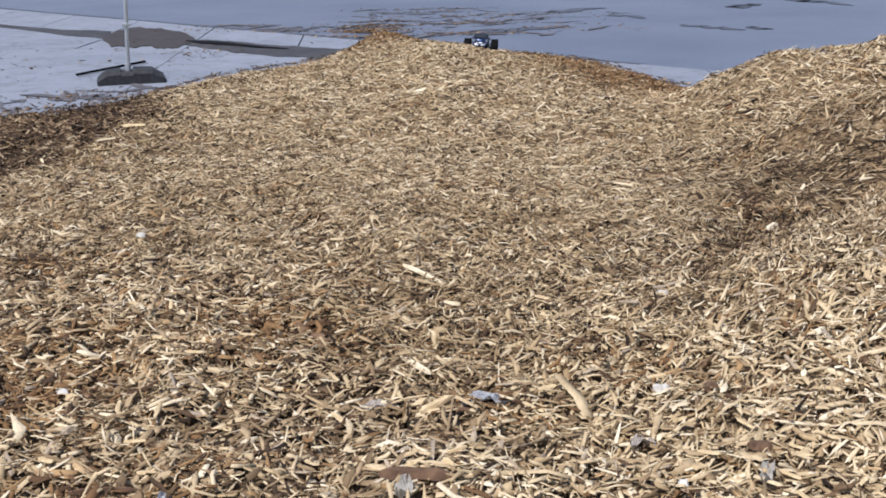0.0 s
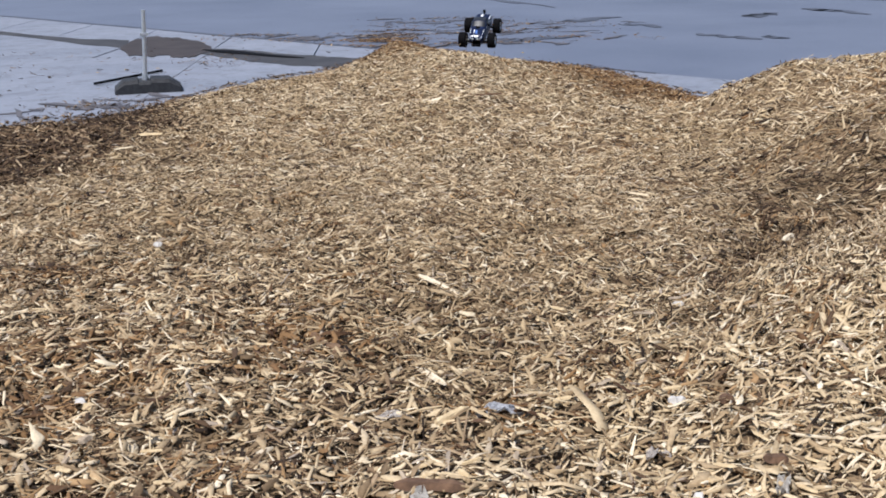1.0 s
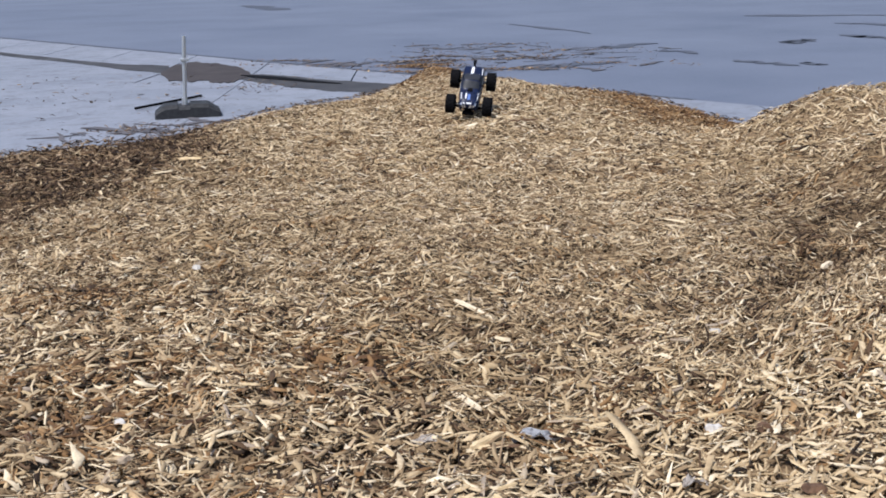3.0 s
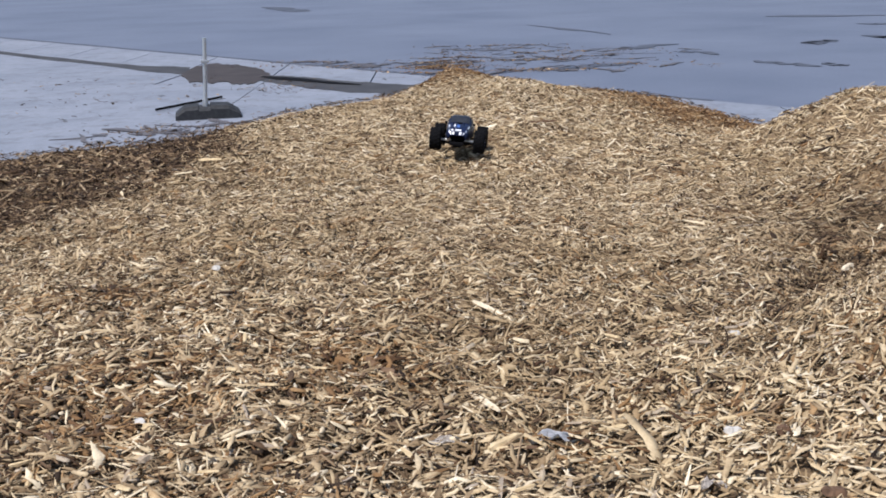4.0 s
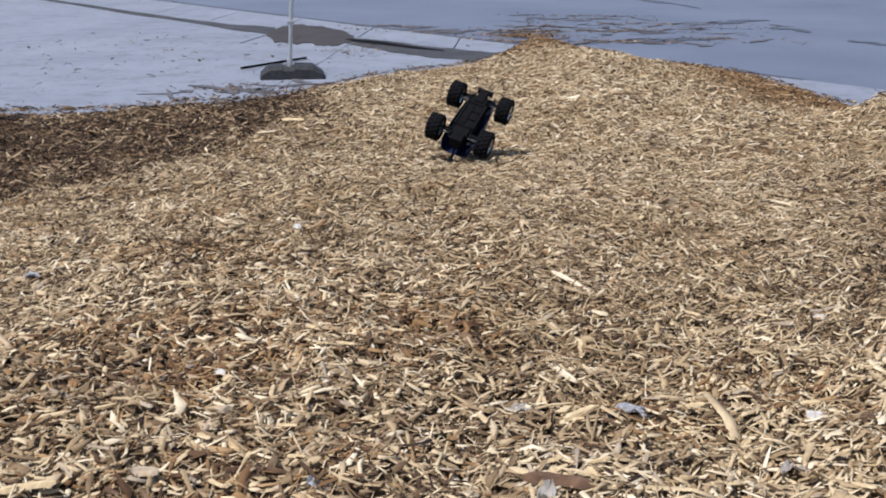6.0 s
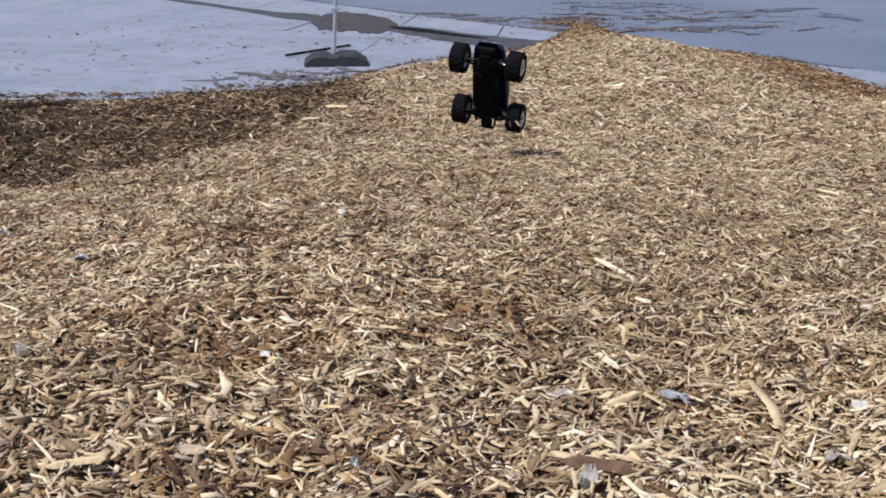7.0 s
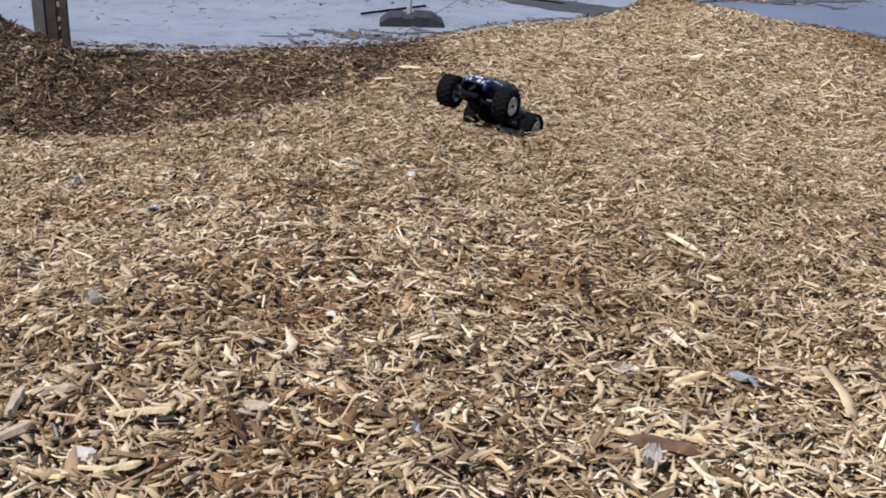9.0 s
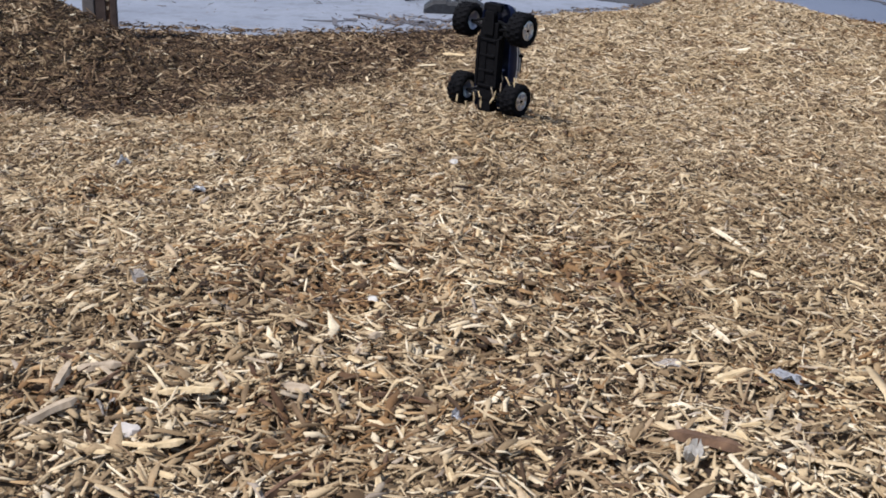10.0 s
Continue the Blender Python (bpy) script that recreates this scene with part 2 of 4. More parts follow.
def height(x, y):
    x, y = np.asarray(x, float), np.asarray(y, float)
    d = (smooth_edge(x) - y + 0.11 * waves(x, y, 5, 0.8) + 0.06 * waves(x, y, 51, 0.22)) * 0.78
    z = sum(np.interp(y + e, PROFILE_Y, PROFILE_Z) for e in (-0.4, -0.2, 0.0, 0.2, 0.4)) / 5
    # the crest only stands up in the middle; towards the sides the heap is thin
    ridge = np.clip((y - 6.0) / 2.5, 0, 1)
    z = z - 0.17 * ridge * np.clip((np.abs(x - 0.02) - 0.12) / 1.5, 0, 1) ** 0.8
    z = z - 0.20 * np.clip((4.6 - np.abs(y - 2.2)) / 3.0, 0, 1) * np.clip((-x - 1.0) / 2.2, 0, 1)
    z = z + 0.46 * hill(x, y, -3.95, 4.75, 0.52, 0.6) + 0.16 * hill(x, y, -3.35, 4.8, 0.35, 0.45) + 0.05 * hill(x, y, -2.7, 5.4, 1.6, 0.4, 40)
    z = z + 0.30 * hill(x, y, 1.75, 1.9, 0.72, 0.88) + 0.33 * hill(x, y, 2.15, 4.3, 0.75, 0.42, -10) + 0.50 * hill(x, y, 2.95, 6.2, 1.05, 0.9) + 0.11 * hill(x, y, 2.05, 6.6, 0.36, 0.5)
    z = z - 0.10 * hill(x, y, 1.1, 3.2, 0.22, 0.8, -35) + 0.13 * hill(x, y, -0.62, 11.0, 0.52, 0.6)
    z = z + 0.07 * hill(x, y, 1.62, 4.42, 0.38, 0.26) + 0.07 * hill(x, y, 1.85, 6.75, 0.30, 0.5) + 0.05 * hill(x, y, -2.9, 6.75, 0.35, 0.25)
    wob_x, wob_y = x + 0.05 * waves(x, y, 41, 0.4), y + 0.05 * waves(x, y, 42, 0.4)
    for line, depth, width in CREASES:
        z = z - depth * crease(wob_x, wob_y, line, width) * (0.75 + 0.5 * waves(x, y, 43, 0.25)) + 0.35 * depth * crease(wob_x - 0.06, wob_y + 0.10, line, width)
    z = z + 0.020 * waves(x, y, 1, 1.0) + 0.014 * waves(x, y, 2, 0.34) + 0.011 * waves(x, y, 3, 0.14) * (1 + hill(x, y, -3.0, 5.6, 1.8, 1.2))
    d = np.minimum(d, np.minimum(np.minimum(x + 7.0, 5.6 - x), y + 3.0) + 0.2 * waves(x, y, 6, 1.5))
    z = np.maximum(z, 0.055 + 0.012 * waves(x, y, 7, 0.5))
    rim = np.clip(d / 1.1, -0.3, 1.0)
    rim = np.where(rim > 0, 1 - (1 - rim) ** 2, rim)
    return np.where(rim > 0, z * rim, rim * 0.15)


def steep(x, y, e=0.03):
    gx = (height(x + e, y) - height(x - e, y)) / (2 * e)
    gy = (height(x, y + e) - height(x, y - e)) / (2 * e)
    n = np.stack([-gx, -gy, np.ones_like(gx)], 1)
    return n / np.linalg.norm(n, axis=1)[:, None]


def weathered(x, y):
    """Share of dark chips: weathered along the pile's thin side, painted shade on the side heap's flank."""
    rim = np.interp(y, [3.4, 3.75, 4.0, 4.9, 5.4, 6.1, 7.2, 7.9], [-4.0, -2.75, -2.35, -2.1, -1.9, -1.85, -1.85, -2.1])
    m = 0.95 * np.clip((rim + 0.15 * waves(x, y, 12, 0.7) - x) / 0.30 + 0.5, 0, 1) * np.clip((y - 3.3) / 0.5, 0, 1)
    # shade on the side heap's flank, put in as dark chips
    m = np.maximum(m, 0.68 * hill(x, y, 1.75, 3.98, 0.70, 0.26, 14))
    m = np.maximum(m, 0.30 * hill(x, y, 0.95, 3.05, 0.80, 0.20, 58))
    # dark chips along the creases paint the shade inside them
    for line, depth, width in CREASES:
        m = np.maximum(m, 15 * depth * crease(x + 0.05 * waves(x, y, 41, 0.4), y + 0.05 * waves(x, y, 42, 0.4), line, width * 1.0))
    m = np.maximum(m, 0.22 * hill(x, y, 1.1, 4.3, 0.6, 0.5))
    m = m + 0.26 * hill(x, y, -0.26, 1.66, 0.26, 0.30) + 0.20 * hill(x, y, -0.95, 2.42, 0.22, 0.16) + 0.16 * hill(x, y, -0.85, 1.70, 0.2, 0.2)
    return np.clip(m + 0.24 * waves(x, y, 9, 0.8) + 0.20 * waves(x, y, 10, 0.25) + 0.16 * waves(x, y, 11, 0.09), 0.06, 0.96)


def reddish(x, y):
    """Where fresher reddish bark is mixed in: at the crest's outer rim and in patches."""
    m = 1.1 * hill(x, y, -0.62, 11.1, 0.62, 0.75) + 0.9 * hill(x, y, -1.0, 9.85, 0.30, 0.22, 50) + 1.0 * hill(x, y, 1.25, 8.5, 0.45, 1.0, 20) + 0.5 * hill(x, y, 0.5, 9.9, 0.6, 0.3) + 0.7 * hill(x, y, 1.55, 7.7, 0.28, 0.7, 15)
    m = m + 0.5 * hill(x, y, -0.30, 1.98, 0.13, 0.16) + 0.40 * hill(x, y, -0.75, 1.65, 0.14, 0.14) + 0.30 * hill(x, y, -0.5, 2.25, 0.2, 0.15) + 0.3 * hill(x, y, 0.38, 1.75, 0.25, 0.12) + 0.26 * hill(x, y, -0.7, 1.75, 0.38, 0.38) + 0.20 * hill(x, y, -0.95, 2.5, 0.3, 0.25)
    rim = smooth_edge(x) - y
    m = m + 1.2 * np.clip(1 - rim / 1.3, 0, 1) * np.exp(-((x + 0.75) / 0.5) ** 2) + 0.9 * np.clip(1 - rim / 0.9, 0, 1) * np.exp(-((x - 1.3) / 0.5) ** 2)
    m = m + 0.50 * np.clip(waves(x, y, 15, 0.7) - 0.10, 0, 1)
    return np.clip(m * (1 + 0.5 * waves(x, y, 14, 0.3)), 0.04, 0.92)


def sun_bleached(x, y):
    """Where the topmost chips are dry and pale: the side heaps and the crest."""
    m = 1.2 * hill(x, y, 2.8, 6.4, 1.4, 1.2) + 1.0 * hill(x, y, 1.35, 1.85, 0.95, 0.8) + 0.80 * hill(x, y, -0.2, 7.8, 1.7, 2.0) + 0.35 * hill(x, y, -0.3, 5.2, 1.3, 1.2) + 0.7 * hill(x, y, 0.5, 1.2, 0.55, 0.5)
    return np.clip(m, 0.04, 0.95)


# ---- ground ----
def ground():
    g = 400.0
    me = mesh_of("ground", [(-g, -g, 0), (g, -g, 0), (g, g, 0), (-g, g, 0)], [(0, 1, 2, 3)], ASPHALT)
    tagged(new("ground", me), "grey weathered asphalt lot reaching to the horizon", "asphalt", kind="structure")


def mulch_bed():
    xs, ys = np.linspace(-7.6, 6.2, 206), np.linspace(-3.6, 12.6, 238)
    X, Y = np.meshgrid(xs, ys)
    Z = height(X.ravel(), Y.ravel()) - 0.012
    Z = np.maximum(Z, -0.03)
    v = np.stack([X.ravel(), Y.ravel(), Z], 1)
    w = len(xs)
    f = [(j * w + i, j * w + i + 1, (j + 1) * w + i + 1, (j + 1) * w + i) for j in range(len(ys) - 1) for i in range(w - 1)]
    tagged(new("mulch_bed", mesh_of("mulch_bed", v, f, BED, True)), "brown heap of shredded wood mulch on the pavement", "mulch", kind="structure")


def lie(x, y):
    """The way in which the chips of the side heap's flank have slid: angle and how strongly."""
    k = np.maximum(hill(x, y, 1.0, 2.7, 1.1, 0.42, 57), hill(x, y, 1.5, 3.9, 0.8, 0.4, 20))
    return np.where(y > 3.6, radians(24), radians(56)), k


def chips(name, label, pts, mat, rng, size, lift, floor=0.0, far=False):
    """Splinters lying over the heap: tapered, split askew at the ends, bowed and curled."""
    k = len(pts)
    x, y = pts[:, 0], pts[:, 1]
    nrm = steep(x, y)
    nrm = nrm + rng.normal(0, 0.30, (k, 3)) * [1, 1, 0.3]
    nrm /= np.linalg.norm(nrm, axis=1)[:, None]
    a = rng.uniform(0, 2 * np.pi, k)
    way, held = lie(x, y)
    a = np.where(rng.uniform(0, 1, k) < 0.8 * held, way + rng.normal(0, 0.32, k), a)
    t = np.stack([np.cos(a), np.sin(a), np.zeros(k)], 1)
    t -= nrm * np.sum(t * nrm, 1)[:, None]
    t /= np.linalg.norm(t, axis=1)[:, None]
    s = np.cross(nrm, t)
    sort = rng.uniform(0, 1, k)
    sliver, flake = sort < 0.36, sort > 0.82
    ln = np.clip(rng.lognormal(np.log(0.0270), 0.46, k), 0.009, 0.066) * size * 0.5 * np.where(sliver, 1.2, 1.0) * (1 + 0.35 * held)
    wd = np.clip(rng.lognormal(np.log(0.0056), 0.40, k), 0.0020, 0.013) * size * 0.5 * np.where(sliver, 0.55, np.where(flake, 1.45, 1.0)) * (1 - 0.25 * held)
    th = wd * rng.uniform(0.20, 0.55, k) * np.where(flake, 0.4, 1.0)
    base = np.stack([x, y, np.maximum(height(x, y), floor) + rng.uniform(-0.004, lift, k)], 1)
    tape = [rng.uniform(0.30, 1.05, k), rng.uniform(0.85, 1.1, k), rng.uniform(0.30, 1.05, k)]
    skew = [rng.uniform(-1.3, 1.3, k), rng.uniform(-0.3, 0.3, k), rng.uniform(-1.3, 1.3, k)]
    bow, curl, slide = rng.normal(0, 0.075, k), rng.normal(0.0, 0.07, k), rng.uniform(-0.35, 0.35, k)
    V = np.zeros((k, 12, 3))
    for e, u in enumerate((-1, 0, 1)):
        mid = base + t * (ln * (u if u else slide))[:, None] + (s * (bow * ln)[:, None] + nrm * (curl * ln)[:, None]) * (1 if u else -1)
        for c, (w, h) in enumerate([(-1, -1), (1, -1), (1, 1), (-1, 1)]):
            V[:, e * 4 + c] = mid + t * (w * skew[e] * wd)[:, None] + s * (wd * w * tape[e] * (0.78 if h > 0 else 1.0))[:, None] + nrm * (th * h)[:, None]
    quads = np.array([(3, 2, 6, 7), (7, 6, 10, 11), (0, 3, 7, 4), (4, 7, 11, 8), (2, 1, 5, 6), (6, 5, 9, 10), (0, 1, 2, 3), (9, 8, 11, 10)])
    if far:  # past arm's reach a chip is a straight splinter of three faces
        V = np.delete(V, slice(4, 8), 1)
        quads = np.array([(3, 2, 6, 7), (0, 3, 7, 4), (2, 1, 5, 6)])
    per = V.shape[1]
    F = (quads[None] + (np.arange(k) * per)[:, None, None]).reshape(-1, 4)
    me = bpy.data.meshes.new(name)
    me.vertices.add(k * per)
    me.vertices.foreach_set("co", V.astype(np.float32).ravel())
    me.loops.add(F.size)
    me.loops.foreach_set("vertex_index", F.astype(np.int32).ravel())
    me.polygons.add(len(F))
    me.polygons.foreach_set("loop_start", np.arange(0, F.size, 4, dtype=np.int32))
    me.update(calc_edges=True)
    me.materials.append(mat)
    tagged(new(name, me), label, "wood chips", kind="stuff")


def scatter():
    rng = np.random.RandomState(4)
    # depth bands: near, far, chips to the square metre, size
    pts, sizes = [], []
    for y0, y1, per, size in ((0.6, 2.0, 10500, 0.97), (0.9, 2.4, 420, 1.35), (2.0, 3.6, 9200, 0.92), (3.6, 5.5, 5800, 1.14), (5.5, 11.9, 2500, 1.46)):
        x0, x1 = -0.92 * y1 - 0.3, 0.50 * y1 + 0.3
        k = int((y1 - y0) * (x1 - x0) * per)
        p = np.stack([rng.uniform(x0, x1, k), rng.uniform(y0, y1, k)], 1)
        keep = (p[:, 0] > -0.92 * p[:, 1] - 0.3) & (p[:, 0] < 0.50 * p[:, 1] + 0.3)
        p = p[keep]
        p = p[height(p[:, 0], p[:, 1]) > 0.006]
        pts.append(p)
        sizes.append(np.full(len(p), size))
    # the rest of the heap, beside and behind
    p = np.stack([rng.uniform(-7.2, 5.8, 45000), rng.uniform(-3.2, 11.5, 45000)], 1)
    p = p[((p[:, 0] < -0.92 * p[:, 1] - 0.3) | (p[:, 0] > 0.50 * p[:, 1] + 0.3) | (p[:, 1] < 0.6)) & (height(p[:, 0], p[:, 1]) > 0.006)]
    pts.append(p)
    sizes.append(np.full(len(p), 2.4))
    p, sz = np.concatenate(pts), np.concatenate(sizes)
    dark_ones = rng.uniform(0, 1, len(p)) < weathered(p[:, 0], p[:, 1])
    sz = sz * np.where(dark_ones & (p[:, 0] < -1.5) & (p[:, 1] > 3.3), 1.3, 1.0)
    red = ~dark_ones & (rng.uniform(0, 1, len(p)) < reddish(p[:, 0], p[:, 1]))
    dry = ~dark_ones & ~red & (rng.uniform(0, 1, len(p)) < sun_bleached(p[:, 0], p[:, 1]))
    new_ones = ~dark_ones & ~red & ~dry
    near = p[:, 1] < 3.6
    for words, far in (("", False), ("distant_", True)):
        zone = ~near if far else near
        for name, label, which, mat in (
                ("pale_wood_chips", "dry pale straw-coloured wood chips on the heap", dry, PALE),
                ("fresh_wood_chips", "straw-yellow shredded wood chips covering the heap", new_ones, FRESH),
                ("weathered_and_shade_wood_chips", "dark brown damp shredded wood chips, also laid as shade on the flank", dark_ones, DARK),
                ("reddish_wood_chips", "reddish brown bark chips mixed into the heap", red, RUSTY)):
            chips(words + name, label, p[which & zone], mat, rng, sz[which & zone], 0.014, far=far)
    # loose litter thrown over the pavement past the rim: x, y, spread, spread, count
    q = [np.stack([rng.normal(x, sx, k), rng.normal(y, sy, k)], 1) for x, y, sx, sy, k in (
        (-2.6, 13.2, 0.35, 0.22, 260), (-1.75, 12.6, 0.30, 0.10, 130), (-0.80, 12.5, 0.28, 0.45, 1300), (-0.80, 13.6, 0.22, 0.8, 420),
        (-0.1, 15.4, 0.45, 0.20, 260), (0.3, 13.4, 0.7, 0.22, 420), (0.9, 14.4, 0.6, 0.25, 300), (0.2, 12.1, 0.6, 0.12, 380), (1.45, 12.5, 0.4, 0.2, 160))]
    q = np.concatenate(q)
    q = q[(waves(q[:, 0] * 0.4, q[:, 1], 31, 0.6) > 0.0)]
    half = rng.uniform(0, 1, len(q)) < np.where(q[:, 1] < 12.9, 0.5, 0.08)
    r = np.stack([rng.uniform(-5.5, 2.2, 1900), np.zeros(1900)], 1)
    r[:, 1] = smooth_edge(r[:, 0]) + np.abs(rng.normal(0, 0.11, 1900))
    s = np.concatenate([np.stack([rng.uniform(-6.0, -1.8, 260), rng.uniform(7.0, 12.0, 260)], 1), np.stack([rng.normal(-2.55, 0.24, 190), rng.normal(7.85, 0.24, 190)], 1), np.stack([rng.normal(-2.3, 0.25, 90), rng.normal(10.7, 0.3, 90)], 1)])
    for name, label, pp, mat, size in (
            ("scattered_bark_chips", "loose reddish brown bark chips strewn over the pavement", q[half], RUSTY, 1.35),
            ("scattered_damp_chips", "loose dark damp chips strewn over the asphalt", q[~half], DARK, 1.35),
            ("scattered_wood_chips", "loose brown wood chips along the foot of the heap", np.concatenate([r, s]), DARK, 1.25)):
        pp = pp[height(pp[:, 0], pp[:, 1]) < 0.006]
        chips(name, label, pp, mat, rng, np.full(len(pp), size), 0.006, 0.022)


TRUCK = [
    (0.00, pose(0.389, 10.239, 0.060, -2.9, 0.2, -94.5)),
    (0.50, pose(0.304, 9.979, 0.216, -1.8, 3.9, -95.2)),
    (1.00, pose(0.226, 9.634, 0.340, -1.5, 22.0, -103.2)),
    (1.50, pose(0.138, 9.211, 0.435, -4.6, 39.1, -105.4)),
    (2.00, pose(0.045, 8.732, 0.466, -8.0, 51.5, -106.5)),
    (2.50, pose(-0.049, 8.236, 0.416, -9.8, 53.0, -105.0)),
    (2.80, pose(-0.105, 7.825, 0.360, -7.4, 40.9, -99.9)),
    (3.10, pose(-0.160, 7.415, 0.270, -6.6, 28.6, -96.2)),
    (3.50, pose(-0.233, 6.868, 0.225, -6.8, 12.3, -91.9)),
    (3.80, pose(-0.289, 6.458, 0.185, -7.8, -4.0, -88.7)),
    (4.00, pose(-0.307, 6.308, 0.188, -5.4, -3.3, -91.7)),
    (4.20, pose(-0.341, 6.296, 0.191, -2.6, 20.8, -102.8)),
    (4.50, pose(-0.378, 6.149, 0.230, -1.3, 40.0, -101.0)),
    (4.80, pose(-0.427, 6.045, 0.226, -2.5, 64.7, -103.3)),
    (5.00, pose(-0.449, 5.870, 0.255, -154.7, 78.9, 96.5)),
    (5.20, pose(-0.485, 5.814, 0.280, -159.1, 51.3, 76.7)),
    (5.50, pose(-0.534, 5.592, 0.270, -159.1, 14.3, 70.8)),
    (5.70, pose(-0.569, 5.373, 0.253, -158.5, -14.3, 70.8)),
    (6.00, pose(-0.603, 5.158, 0.309, -161.1, -27.0, 72.5)),
    (6.20, pose(-0.601, 4.876, 0.411, -161.9, -44.1, 71.1)),
    (6.55, pose(-0.630, 4.792, 0.400, -144.6, -73.2, 49.5)),
    (6.90, pose(-0.659, 4.707, 0.460, -23.2, -72.1, -75.9)),
    (7.30, pose(-0.692, 4.611, 0.470, -7.0, -38.7, -97.1)),
    (7.50, pose(-0.711, 4.499, 0.456, -7.5, -26.8, -100.9)),
    (7.70, pose(-0.731, 4.422, 0.411, -8.0, -8.1, -104.6)),
    (8.00, pose(-0.738, 4.264, 0.380, -10.7, 11.6, -105.6)),
    (8.20, pose(-0.763, 4.275, 0.332, -10.4, 21.1, -108.1)),
    (8.50, pose(-0.789, 4.176, 0.317, -6.0, 11.0, -107.5)),
    (8.80, pose(-0.823, 4.112, 0.306, -2.0, -17.8, -112.2)),
    (9.00, pose(-0.888, 4.215, 0.296, -6.0, -30.5, -105.0)),
    (9.20, pose(-0.893, 4.117, 0.352, -2.5, -46.8, -104.5)),
    (9.50, pose(-0.956, 4.120, 0.392, -1.5, -62.7, -106.0)),
    (9.70, pose(-1.011, 4.194, 0.421, -5.0, -78.3, -103.1)),
    (10.00, pose(-1.041, 4.068, 0.468, -71.9, -87.3, -39.2)),
]

# ---- the model truck ----
TRACK, BASE, TYRE_R, TYRE_W = 0.128, 0.137, 0.066, 0.068
BODY_X = [-0.205, -0.19, -0.088, -0.074, -0.058, -0.015, 0.02, 0.075, 0.13, 0.18, 0.205, 0.215]
BODY_Z = [0.070, 0.084, 0.090, 0.096, 0.127, 0.132, 0.127, 0.094, 0.087, 0.075, 0.056, 0.034]
BODY_W = [0.066, 0.074, 0.078, 0.078, 0.078, 0.077, 0.076, 0.074, 0.070, 0.065, 0.058, 0.047]


def shell_point(x, s, out=0.0):
    """A point of the body shell: x along it, s from side to side (-1 to 1)."""
    zt, w = np.interp(x, BODY_X, BODY_Z) + out, np.interp(x, BODY_X, BODY_W) + out
    a = s * math.pi / 2
    zb = 0.012
    cabin = max(0.0, min(1.0, (zt - 0.075) / 0.045))
    y = w * math.copysign(abs(math.sin(a)) ** 0.54, a)
    z = zb + (zt - zb) * abs(math.cos(a)) ** (0.32 + 0.16 * cabin)
    return x, y, z


def patch(bm, x0, x1, s0, s1, out=0.002, nx=8, ns=6):
    g = [[bm.verts.new(shell_point(x0 + (x1 - x0) * i / nx, s0 + (s1 - s0) * j / ns, out)) for j in range(ns + 1)] for i in range(nx + 1)]
    for i in range(nx):
        for j in range(ns):
            bm.faces.new((g[i][j], g[i + 1][j], g[i + 1][j + 1], g[i][j + 1]))
    return bm


def wheel(parent, x, side):
    hub = new("wheel")
    hub.parent = parent
    hub.matrix_basis = pose(x, side * TRACK, 0)
    bm = bmesh.new()
    h = TYRE_W / 2
    lathe(bm, [(0.036, -h * 0.86), (0.046, -h), (0.058, -h * 0.98), (0.0635, -h * 0.7), (0.0645, 0), (0.0635, h * 0.7), (0.058, h * 0.98), (0.046, h), (0.036, h * 0.86),
               (0.034, 0), (0.036, -h * 0.86)], 32)
    for k in range(18):
        for o in (-1, 0, 1):
            add_box(bm, -0.004, 0.004, -0.009, 0.009, 0, 0.0032, 0.0,
                    Matrix.Rotation(2 * math.pi * (k + 0.5 * (o == 0)) / 18, 4, "Y") @ Matrix.Translation((0, o * 0.021, 0.0625)) @ Matrix.Rotation(0.4 * o, 4, "Z"))
    part("tyre", bm, TYRE, hub, "chunky black off-road tyre", True)
    bm = bmesh.new()
    o = side * h
    lathe(bm, [(0.0365, o * 0.88), (0.033, o * 0.92), (0.030, o * 0.70), (0.012, o * 0.55), (0.010, o * 0.75), (0.0001, o * 0.75)], 24)
    lathe(bm, [(0.0365, -o * 0.86), (0.030, -o * 0.60), (0.0001, -o * 0.2)], 24)
    for k in range(6):
        add_box(bm, 0.010, 0.034, -0.0035, 0.0035, -0.004, 0.004, 0.0, Matrix.Rotation(2 * math.pi * k / 6, 4, "Y") @ Matrix.Translation((0, o * 0.76, 0)))
    part("rim", bm, CHROME, hub, "silver spoked rim")
    bm = bmesh.new()
    bmesh.ops.create_cone(bm, cap_ends=True, segments=6, radius1=0.006, radius2=0.005, depth=0.008, matrix=Matrix.Translation((0, o * 0.82, 0)) @ Matrix.Rotation(math.pi / 2, 4, "X"))
    part("hub_nut", bm, PLASTIC, hub)
    return hub


